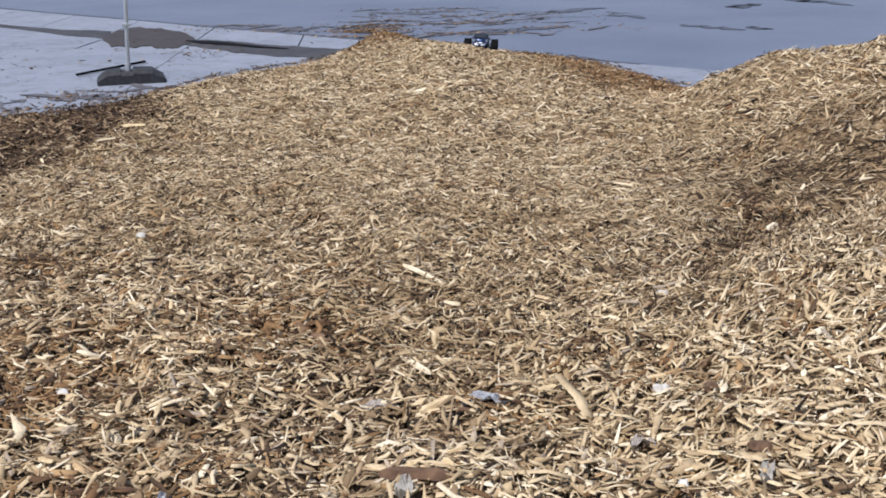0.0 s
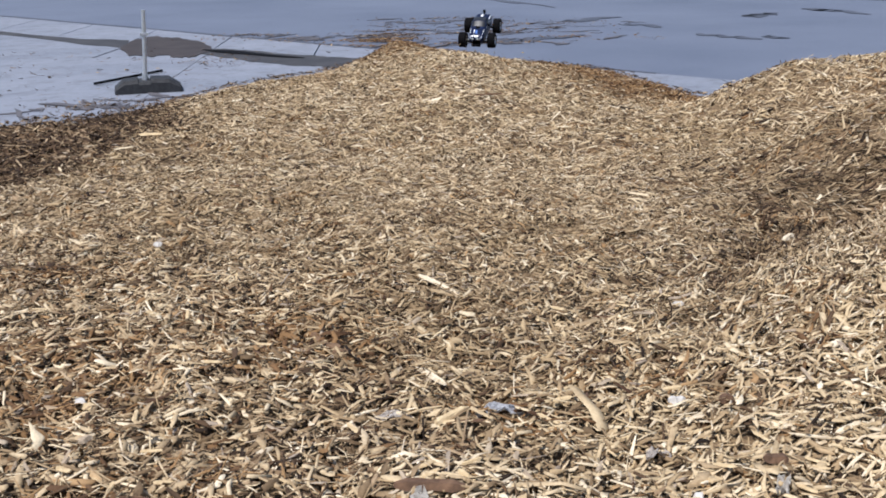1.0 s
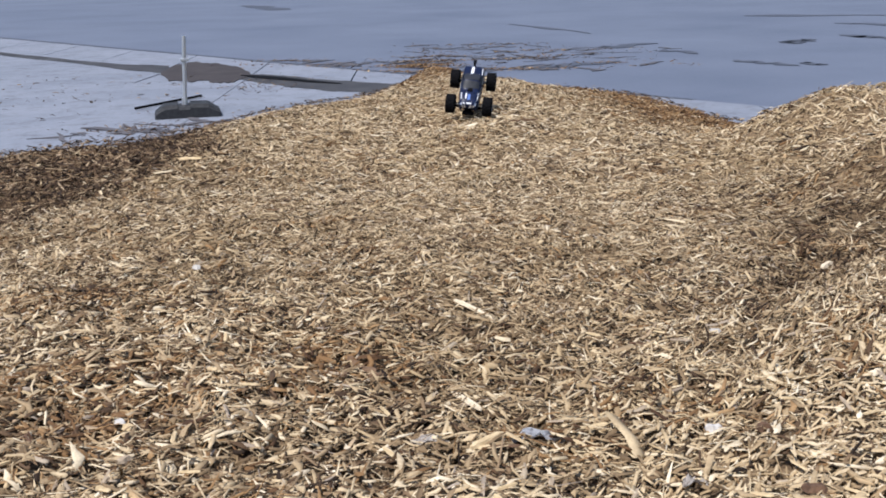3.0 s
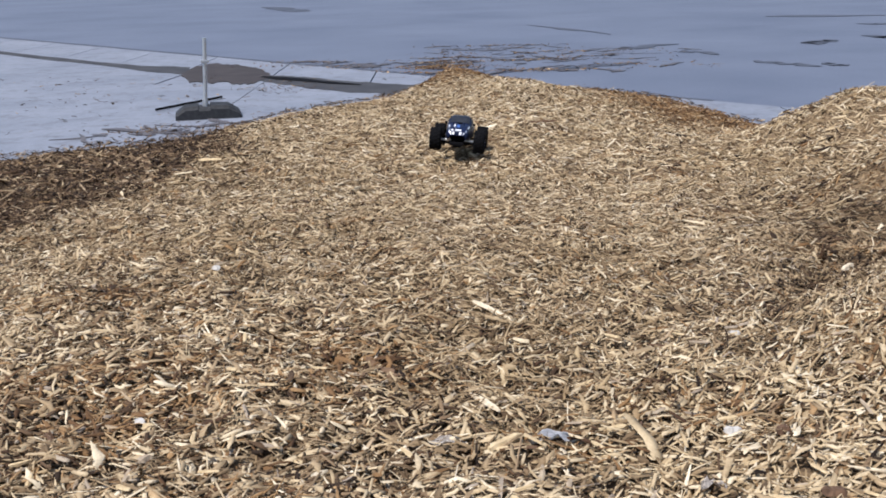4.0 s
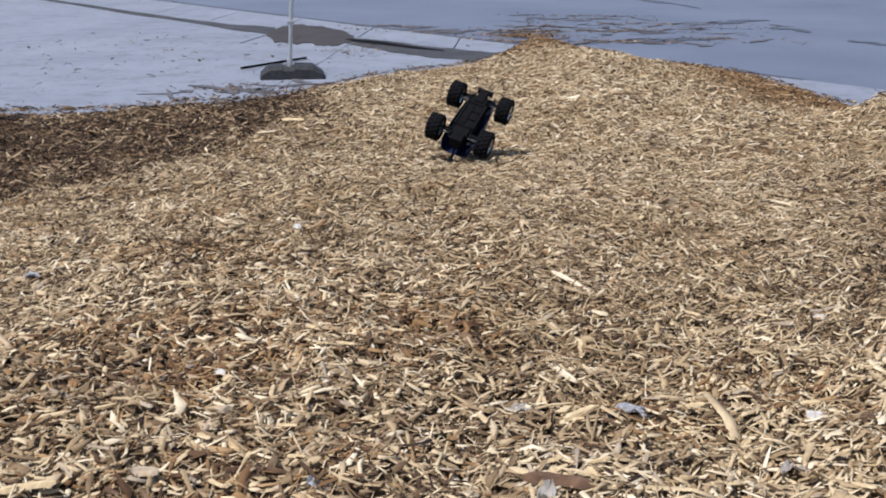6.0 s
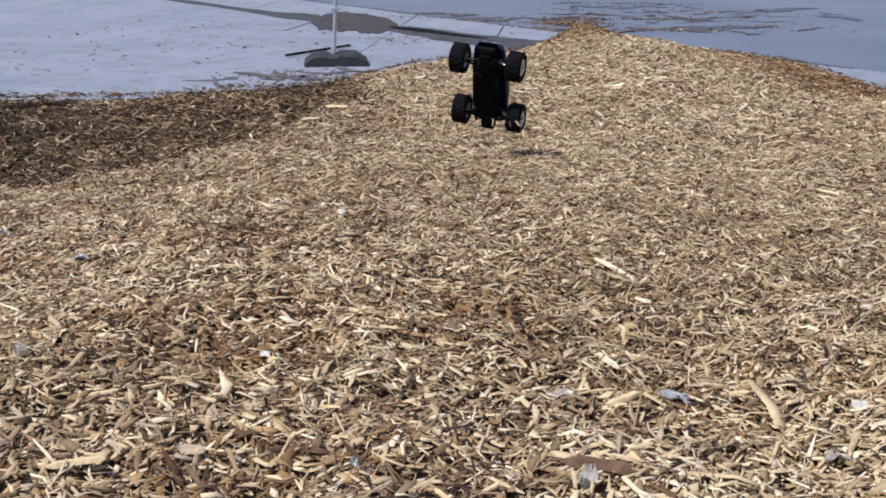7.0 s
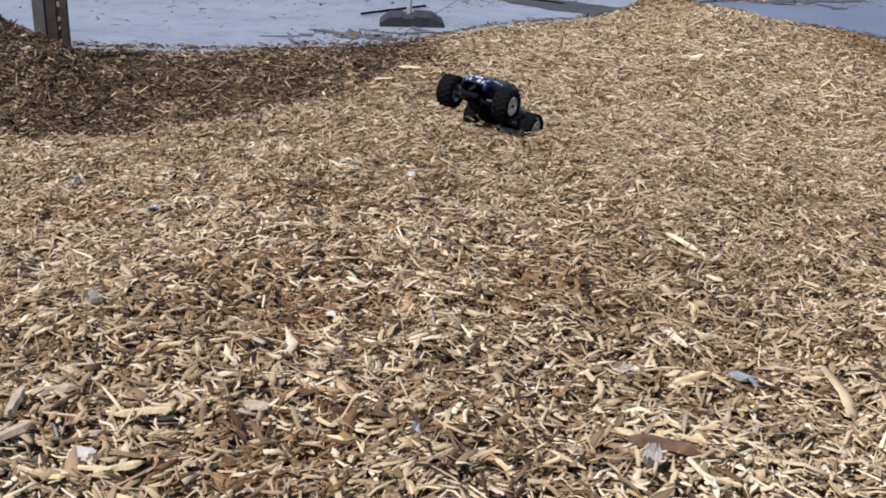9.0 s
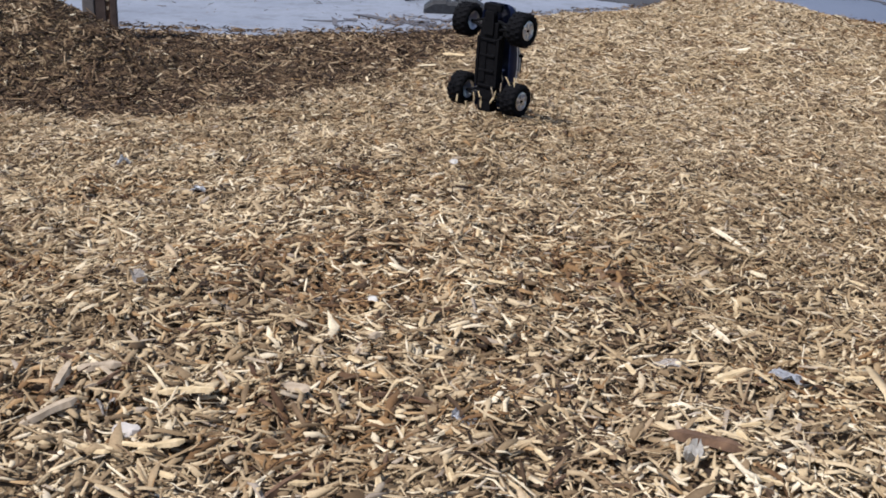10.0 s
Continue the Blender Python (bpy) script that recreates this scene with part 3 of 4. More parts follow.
def truck():
    root = new("model_truck")
    tagged(root, "radio-controlled monster truck, navy shell with white stripes, tumbling on mulch", "toy truck")
    bm = patch(bmesh.new(), -0.205, 0.215, -1, 1, 0.0, 30, 22)
    shell = part("body_shell", bm, SHELL, root, "glossy navy blue shell", True)
    mod = shell.modifiers.new("thickness", "SOLIDIFY")
    mod.thickness = 0.002
    for name, x0, x1, s0, s1, mat, lab in (
            ("windscreen", 0.024, 0.070, -0.40, 0.40, GLASSY, "smoked windscreen"),
            ("roof_panel", -0.052, 0.014, -0.34, 0.34, GLASSY, "dark grey roof panel"),
            ("side_window", -0.050, 0.03, 0.48, 0.64, GLASSY, "smoked side window"), ("side_window", -0.050, 0.03, -0.64, -0.48, GLASSY, "smoked side window"),
            ("stripe", 0.108, 0.165, -0.48, -0.39, WHITE, "white bonnet flash"), ("stripe", 0.116, 0.166, -0.10, -0.05, WHITE, "white bonnet flash"),
            # the blue strip stands in for a bluish reflection on the bonnet
            ("stripe", 0.100, 0.170, 0.46, 0.53, WHITE, "thin white bonnet stripe"), ("blue_sheen", 0.125, 0.175, -0.02, 0.012, BLUE, "bluish reflection painted on the bonnet"),
            ("nose_badge", 0.190, 0.200, -0.26, -0.12, WHITE, "white nose badge"), ("nose_badge", 0.190, 0.200, -0.04, 0.08, WHITE, "white nose badge"),
            ("stripe", -0.180, -0.098, -0.034, 0.004, WHITE, "white tail stripe"), ("stripe", -0.180, -0.100, 0.42, 0.52, WHITE, "white tail stripe"),
            ("cross_stripe", -0.098, -0.089, -0.36, 0.26, WHITE, "white roof stripe"),
            ("flank_stripe", -0.14, 0.06, 0.72, 0.77, WHITE, "white flank stripe"), ("flank_stripe", -0.14, 0.06, -0.77, -0.72, WHITE, "white flank stripe"),
            ("flank_stripe", -0.10, 0.10, 0.84, 0.88, WHITE, "white flank stripe"), ("flank_stripe", -0.10, 0.10, -0.88, -0.84, WHITE, "white flank stripe"),
            ("headlight", 0.190, 0.206, 0.36, 0.56, CHROME, "silver headlight decal"), ("headlight", 0.190, 0.206, -0.56, -0.36, CHROME, "silver headlight decal")):
        part(name, patch(bmesh.new(), x0, x1, s0, s1), mat, root, lab, True)
    for sy in (-1, 1):
        part("roof_rail", add_rod(bmesh.new(), shell_point(-0.05, 0.40 * sy, 0.004), shell_point(0.012, 0.40 * sy, 0.004), 0.003, seg=6), PLASTIC, root, "black roof rail")
        part("wing_mirror", add_box(bmesh.new(), 0.012, 0.024, sy * 0.083 - 0.007, sy * 0.083 + 0.007, 0.078, 0.092, 0.003), PLASTIC, root)
        part("body_post", add_rod(bmesh.new(), (0.115, sy * 0.030, 0.03), (0.115, sy * 0.030, 0.098), 0.003, seg=8), PLASTIC, root, "black body post")
    for k in range(4):
        part("grille_bar", patch(bmesh.new(), 0.206, 0.213, -0.42 + 0.22 * k, -0.30 + 0.22 * k, 0.002, 2, 3), CHROME, root, "silver grille bar", True)
    part("bonnet_scoop", add_box(bmesh.new(), 0.070, 0.098, -0.018, 0.018, 0.082, 0.098, 0.004), PLASTIC, root, "black bonnet scoop")
    part("tail_bar", patch(bmesh.new(), -0.200, -0.192, -0.55, 0.45, 0.003, 3, 8), PLASTIC, root, "black tailgate bar", True)
    bm = bmesh.new()
    add_box(bm, -0.16, 0.15, -0.040, 0.040, -0.030, 0.008, 0.006)
    add_box(bm, -0.11, 0.10, -0.054, 0.054, -0.022, 0.004, 0.006)
    for y in (-0.046, 0.046):
        add_box(bm, -0.10, 0.09, y - 0.006, y + 0.006, -0.034, -0.02, 0.002)
    for x in (-0.10, -0.04, 0.02, 0.08):
        add_box(bm, x - 0.004, x + 0.004, -0.036, 0.036, -0.036, -0.028, 0.001)
    part("chassis", bm, PLASTIC, root, "black plastic chassis tub")
    part("skid_plate", add_box(bmesh.new(), 0.10, 0.19, -0.022, 0.022, -0.037, -0.030, 0.002), PLASTIC, root)
    part("battery_door", add_box(bmesh.new(), -0.085, 0.07, -0.030, -0.004, -0.0345, -0.0305, 0.0015), PLASTIC, root, "black battery door")
    bm = bmesh.new()
    add_box(bm, 0.145, 0.205, -0.024, 0.024, -0.026, -0.014, 0.004)
    add_box(bm, 0.19, 0.218, -0.040, 0.040, -0.024, -0.004, 0.005)
    part("front_bumper", bm, PLASTIC, root)
    bm = bmesh.new()
    add_box(bm, -0.205, -0.145, -0.030, 0.030, -0.028, 0.020, 0.006)
    part("gearbox", bm, PLASTIC, root, "black rear gearbox")
    bm = bmesh.new()
    add_rod(bm, (-0.17, 0, 0.01), (-0.225, 0, 0.085), 0.006)
    bmesh.ops.create_cone(bm, cap_ends=True, segments=14, radius1=0.014, radius2=0.014, depth=0.022, matrix=Matrix.Translation((-0.228, 0, 0.095)) @ Matrix.Rotation(math.pi / 2, 4, "X"))
    part("wheelie_bar", bm, PLASTIC, root, "black wheelie bar with a small roller")
    for sx, tower in ((1, "front_shock_tower"), (-1, "rear_shock_tower")):
        bm = bmesh.new()
        add_box(bm, sx * 0.118 - 0.004, sx * 0.118 + 0.004, -0.046, 0.046, 0.0, 0.055, 0.003)
        part(tower, bm, PLASTIC, root)
        for sy in (1, -1):
            bm = bmesh.new()
            add_rod(bm, (sx * (BASE - 0.018), sy * 0.03, -0.018), (sx * BASE, sy * 0.098, -0.014), 0.006)
            add_rod(bm, (sx * (BASE + 0.018), sy * 0.03, -0.018), (sx * BASE, sy * 0.098, -0.014), 0.006)
            part("lower_arm", bm, PLASTIC, root)
            part("upper_link", add_rod(bmesh.new(), (sx * BASE, sy * 0.03, 0.022), (sx * BASE, sy * 0.098, 0.014), 0.003), PLASTIC, root)
            part("axle", add_rod(bmesh.new(), (sx * BASE, sy * 0.02, 0), (sx * BASE, sy * 0.125, 0), 0.005), CHROME, root, "steel drive shaft")
            shock = part("shock_absorber", add_rod(bmesh.new(), (sx * 0.122, sy * 0.040, 0.052), (sx * 0.130, sy * 0.070, 0.010), 0.008), CHROME, root, "silver shock absorber")
            part("shock_rod", add_rod(bmesh.new(), (sx * 0.130, sy * 0.070, 0.010), (sx * 0.133, sy * 0.084, -0.010), 0.003), CHROME, shock)
            wheels.append(wheel(root, sx * BASE, sy))
    return root


wheels = []


# ---- pavement pieces ----
def ribbon(name, label, category, path_pts, widths, z, mat, seed, rough=0.15, kind="structure"):
    """A flat strip along a line, with a ragged edge."""
    pts = [Vector((*p, 0)) for p in path_pts]
    line, wid = [], []
    for k in range(len(pts) - 1):
        steps = max(2, int((pts[k + 1] - pts[k]).length / 0.12))
        for i in range(steps):
            t = i / steps
            line.append(pts[k].lerp(pts[k + 1], t))
            wid.append(widths[k] * (1 - t) + widths[k + 1] * t)
    line.append(pts[-1])
    wid.append(widths[-1])
    r = random.Random(seed)
    bm = bmesh.new()
    rows = []
    for k, (p, w) in enumerate(zip(line, wid)):
        d = (line[min(k + 1, len(line) - 1)] - line[max(k - 1, 0)]).normalized()
        s = Vector((-d.y, d.x, 0))
        a = w * (0.5 + rough * (math.sin(k * 0.31 + seed) + 0.6 * math.sin(k * 0.67 + 2 * seed) + 0.18 * r.uniform(-1, 1)))
        b2 = w * (0.5 + rough * (math.sin(k * 0.27 + 3 * seed) + 0.6 * math.sin(k * 0.73 + seed) + 0.18 * r.uniform(-1, 1)))
        j = s * w * rough * math.sin(k * 0.2 + seed)
        rows.append([bm.verts.new(p + s * a + j + Vector((0, 0, z))), bm.verts.new(p - s * b2 + j + Vector((0, 0, z))),
                     bm.verts.new(p + s * a + j + Vector((0, 0, z - 0.004))), bm.verts.new(p - s * b2 + j + Vector((0, 0, z - 0.004)))])
    for p, q in zip(rows, rows[1:]):
        bm.faces.new((p[0], p[1], q[1], q[0]))
        bm.faces.new((p[2], p[0], q[0], q[2]))
        bm.faces.new((p[1], p[3], q[3], q[1]))
    ob = part(name, bm, mat)
    return tagged(ob, label, category, kind=kind)


GUTTER_A, GUTTER_B = Vector((-8.36, 18.63, 0)), Vector((2.25, 8.64, 0))


def apron():
    """Concrete slabs on the near side of the asphalt edge, with open joints."""
    root = tagged(new("pavement"), "pale concrete apron slabs with open joints beside the asphalt", "concrete", kind="structure")
    along = (GUTTER_B - GUTTER_A).normalized()
    inward = Vector((0.065, -1, 0)).normalized()
    start = GUTTER_A - along * 22.52
    pitch = 1.68
    for k in range(30):
        p0, p1 = start + along * (k * pitch + 0.012), start + along * ((k + 1) * pitch - 0.012)
        slab(root, [p0, p1, p1 + inward * 1.75, p0 + inward * 1.75])
    # the wide slabs in front of the gutter, with one joint running in under the mulch
    a, c = start + inward * 1.76, start + along * 50 + inward * 1.76
    m = a + (c - a) * ((-2.62 - a.x) / (c.x - a.x))
    gap = Vector((0.004, 0, 0))
    slab(root, [a, m - gap, m - gap + inward * 14, a + inward * 14])
    slab(root, [m + gap, c, c + inward * 14, m + gap + inward * 14])


def slab(root, lo):
    bm = bmesh.new()
    top = [bm.verts.new(v + Vector((0, 0, 0.016))) for v in lo]
    bot = [bm.verts.new(v) for v in lo]
    bm.faces.new(top)
    for i in range(4):
        bm.faces.new((top[i], bot[i], bot[(i + 1) % 4], top[(i + 1) % 4]))
    part("slab", bm, CONCRETE, root)


def streaks():
    gutter = "dark wet silt lying along the concrete gutter"
    blot("silt_streak", gutter, [(-14, 21.9), (-8.6, 16.95), (-6.61, 15.05), (-5.38, 13.95), (-4.57, 13.30), (-3.85, 12.95)],
         [(-13.8, 21.4), (-8.35, 16.45), (-6.36, 14.50), (-5.22, 13.50), (-4.32, 12.60), (-3.60, 12.0)], 0.0205, MUD, 3)
    blot("silt_patch", "dark damp earth patch on the concrete gutter", [(-3.78, 12.25), (-3.85, 13.05), (-3.68, 13.45), (-3.36, 13.22), (-2.92, 12.50), (-2.68, 11.95)],
         [(-3.70, 11.92), (-3.43, 11.35), (-3.08, 11.16), (-2.81, 11.02), (-2.66, 11.13), (-2.62, 11.62)], 0.0245, PUDDLE, 5)
    blot("silt_streak", gutter, [(-2.85, 12.0), (-2.51, 11.78), (-2.22, 11.57), (-1.6, 11.1), (-0.98, 10.67), (-0.5, 10.3)],
         [(-2.74, 11.45), (-2.36, 10.96), (-2.03, 10.58), (-1.47, 10.15), (-1.02, 9.80), (-0.5, 9.4)], 0.0205, MUD, 4)
    # the gutter's crack, drawn as a flat black strip over the silt
    ribbon("gutter_crack", "nearly black crack line along the silted gutter", "silt", [(-2.72, 11.68), (-2.5, 11.5), (-2.2, 11.25), (-1.81, 10.92), (-1.5, 10.72)], [0.06, 0.17, 0.14, 0.10, 0.02], 0.0285, TYRE, 6, 0.12)
    ribbon("pavement_joint", "dark dirt-filled joint between asphalt and concrete", "joint", [tuple((GUTTER_A.lerp(GUTTER_B, u))[:2]) for u in (-1.2, -0.5, 0.0, 0.3, 0.6, 0.95)], [0.13, 0.12, 0.10, 0.09, 0.08, 0.06], 0.0205, TAR, 7, 0.10)
    ribbon("pavement_joint", "dark dirt-filled joint in the concrete", "joint", [(-3.75, 12.02), (-3.752, 11.6), (-3.75, 11.14)], [0.02, 0.03, 0.015], 0.0200, TAR, 8, 0.10)
    # trodden scraps of wet mulch: x, y, spread, spread, count, height of the paving
    r = random.Random(8)
    for x, y, sx, sy, count, z in ((-0.75, 12.6, 0.28, 0.45, 10, 0.009), (-0.75, 13.9, 0.22, 0.6, 7, 0.009), (0.3, 13.4, 0.5, 0.25, 9, 0.009), (0.9, 14.4, 0.5, 0.3, 7, 0.009),
                                   (0.0, 15.3, 0.4, 0.2, 5, 0.009), (-2.6, 13.5, 0.3, 0.14, 5, 0.009), (-1.7, 12.75, 0.25, 0.12, 4, 0.009), (0.4, 12.1, 0.5, 0.2, 7, 0.009), (-2.55, 7.75, 0.22, 0.22, 9, 0.021), (-1.95, 12.95, 0.30, 0.16, 6, 0.009)):
        for k in range(count * 2):
            a, ln, way = (r.gauss(x, sx * 1.2), r.gauss(y, sy * 1.2)), r.uniform(0.12, 0.55), r.uniform(-0.7, 0.7)
            w = r.uniform(0.02, 0.10)
            line = [(a[0] + ln * (i / 4 - 0.5) * math.cos(way) + r.uniform(-0.02, 0.02), a[1] + ln * (i / 4 - 0.5) * 2.0 * math.sin(way) + r.uniform(-0.05, 0.05)) for i in range(5)]
            ribbon("mulch_smear", "thin brown smear of trodden mulch on the asphalt", "mulch", line, [w * f for f in (0.1, r.uniform(0.5, 1), r.uniform(0.6, 1.4), r.uniform(0.4, 1), 0.1)],
                   z + 0.0003 * k, SMEAR, int(a[1] * 10) + k, 0.22)
    for a, b2, w in (((0.36, 20.5), (1.63, 17.7), 0.16), ((1.5, 14.9), (2.3, 15.5), 0.28), ((2.26, 14.3), (2.6, 13.6), 0.16), ((2.81, 12.85), (3.35, 12.05), 0.20),
                     ((3.5, 12.25), (3.66, 12.05), 0.15), ((0.5, 12.1), (1.53, 12.9), 0.22), ((5.2, 16.4), (5.75, 15.3), 0.30), ((4.05, 15.15), (4.6, 15.6), 0.26),
                     ((-7.25, 32.0), (-5.4, 28.5), 0.8), ((5.0, 22.0), (8.5, 21.0), 0.5), ((6.0, 19.0), (7.4, 18.0), 0.3)):
        r = random.Random(int(a[1] * 10))
        line, wid = [], []
        for i in range(8):
            u = i / 7
            line.append((a[0] + (b2[0] - a[0]) * u + r.uniform(-0.05, 0.05), a[1] + (b2[1] - a[1]) * u + r.uniform(-0.22, 0.22) * min(1, w * 4)))
            wid.append(w * r.uniform(0.45, 1.2) * (0.35 if i in (0, 7) else 1.0))
        ribbon("crack_seal", "dark sealed crack in the grey asphalt", "crack seal", line, wid, 0.008, TAR, int(a[1] * 10), 0.15)


def blot(name, label, far, near, z, mat, seed):
    """A flat stain between a far and a near edge, both ragged."""
    r = random.Random(seed)
    rows = []
    for k in range(len(far) - 1):
        for i in range(12):
            u = i / 12
            a, b = Vector(far[k]).lerp(Vector(far[k + 1]), u), Vector(near[k]).lerp(Vector(near[k + 1]), u)
            d, v = (a - b) * 0.05, k + u
            wave = [math.sin(v * 2.3 + seed) + 0.7 * math.sin(v * 5.9 + 2 * seed) + 0.45 * math.sin(v * 13.7 + 5 * seed) + r.uniform(-0.3, 0.3),
                    math.sin(v * 2.9 + 4 * seed) + 0.7 * math.sin(v * 6.7 + seed) + 0.45 * math.sin(v * 15.1 + 3 * seed) + r.uniform(-0.3, 0.3)]
            rows.append((a + d * wave[0] * 0.8, b + d * wave[1] * 0.9))
    bm = bmesh.new()
    rings = [[bm.verts.new((p.x, p.y, h)) for p, h in ((a, z - 0.004), (a, z), (b, z), (b, z - 0.004))] for a, b in rows]
    for p, q in zip(rings, rings[1:]):
        for i in range(3):
            bm.faces.new((p[i], p[i + 1], q[i + 1], q[i]))
    tagged(part(name, bm, mat), label, "silt", kind="structure")


def sign_stand():
    root = tagged(new("sign_stand"), "short steel pole on a black rubber base standing on concrete", "sign stand")
    root.matrix_basis = pose(-2.465, 8.585, 0.016, 0, 0, 16.4)
    bm = bmesh.new()
    prof = [(-1.0, 0.0), (-0.99, 0.045), (-0.72, 0.105), (-0.30, 0.115), (-0.28, 0.098), (0.06, 0.098), (0.08, 0.118), (0.62, 0.112), (0.96, 0.05), (1.0, 0.0)]
    rows = []
    for y, k in ((-0.13, 0.70), (-0.11, 0.95), (0.11, 0.95), (0.13, 0.70)):
        rows.append([bm.verts.new((px * 0.266 * (0.9 + 0.1 * k), y, pz * k)) for px, pz in prof])
    for p, q in zip(rows, rows[1:]):
        for i in range(len(prof) - 1):
            bm.faces.new((p[i], p[i + 1], q[i + 1], q[i]))
    bm.faces.new(rows[0])
    bm.faces.new(rows[-1][::-1])
    part("rubber_base", bm, RUBBER, root, "heavy moulded black rubber base")
    part("pole", add_rod(bmesh.new(), (-0.02, 0, 0.08), (0.012, 0, 0.64), 0.016, seg=14), GALV, root, "thin galvanised steel pole")
    part("collar", add_rod(bmesh.new(), (-0.02, 0, 0.09), (-0.02, 0, 0.15), 0.026, 0.022, 14), GALV, root)
    part("bracket", add_box(bmesh.new(), -0.030, 0.035, -0.022, 0.022, 0.44, 0.465, 0.004), GALV, root)
    part("leg", add_rod(bmesh.new(), (-0.433, 0.529, 0.018), (0.139, 1.236, 0.018), 0.011), PLASTIC, root, "black stabiliser leg lying flat")


def post():
    root = tagged(new("wooden_post"), "weathered grey-brown timber post bolted from boards, sunk in mulch", "post")
    root.matrix_basis = pose(-3.98, 5.84, 0.0, 0, 0, 30)
    for x0, x1, y0, mat, lab in ((-0.10, -0.032, -0.060, GREYBOARD, "greyed timber board"), (-0.028, 0.036, -0.054, WOOD, "brown timber board"), (0.062, 0.10, -0.060, WOOD, "brown timber board")):
        part("board", add_box(bmesh.new(), x0, x1, y0, 0.06, 0.0, 1.05, 0.004), mat, root, lab)
    part("spacer", add_box(bmesh.new(), 0.037, 0.061, -0.045, 0.05, 0.0, 1.03, 0.002), BARK, root, "dark gap strip")
    r = random.Random(3)
    for k in range(9):
        z = 0.16 + 0.075 * k + r.uniform(-0.02, 0.02)
        part("flake", add_box(bmesh.new(), 0.040, 0.050 + r.uniform(0, 0.008), -0.050, -0.046, z, z + r.uniform(0.018, 0.05), 0.001), GREYWOOD, root, "pale splintered flake in the gap")


# ---- single pieces lying on the mulch ----
def lay(ob, x, y, turn, up=0.012, tilt=0.0, lean=0.0):
    ob.matrix_basis = pose(x, y, float(height(np.array([x]), np.array([y]))[0]) + up, lean, tilt, turn)
    return ob


def splinter(name, length, width, thick, mat, seed, bend=0.04):
    r = random.Random(seed)
    bm = bmesh.new()
    rings = []
    n = 7
    for i in range(n):
        t = i / (n - 1)
        w = width * (0.5 if 0 < i < n - 1 else 0.22) * r.uniform(0.8, 1.15)
        h = thick * (0.5 if 0 < i < n - 1 else 0.25) * r.uniform(0.8, 1.2)
        c = Vector(((t - 0.5) * length, math.sin(t * math.pi) * bend * length + r.uniform(-1, 1) * width * 0.06, 0))
        rings.append([bm.verts.new(c + Vector((0, a * w, b2 * h))) for a, b2 in ((-1, -0.6), (-0.55, 1), (0.6, 0.9), (1, -0.5), (0.1, -1))])
    for p, q in zip(rings, rings[1:]):
        for i in range(5):
            bm.faces.new((p[i], p[(i + 1) % 5], q[(i + 1) % 5], q[i]))
    bm.faces.new(rings[0])
    bm.faces.new(rings[-1])
    return part(name, bm, mat)


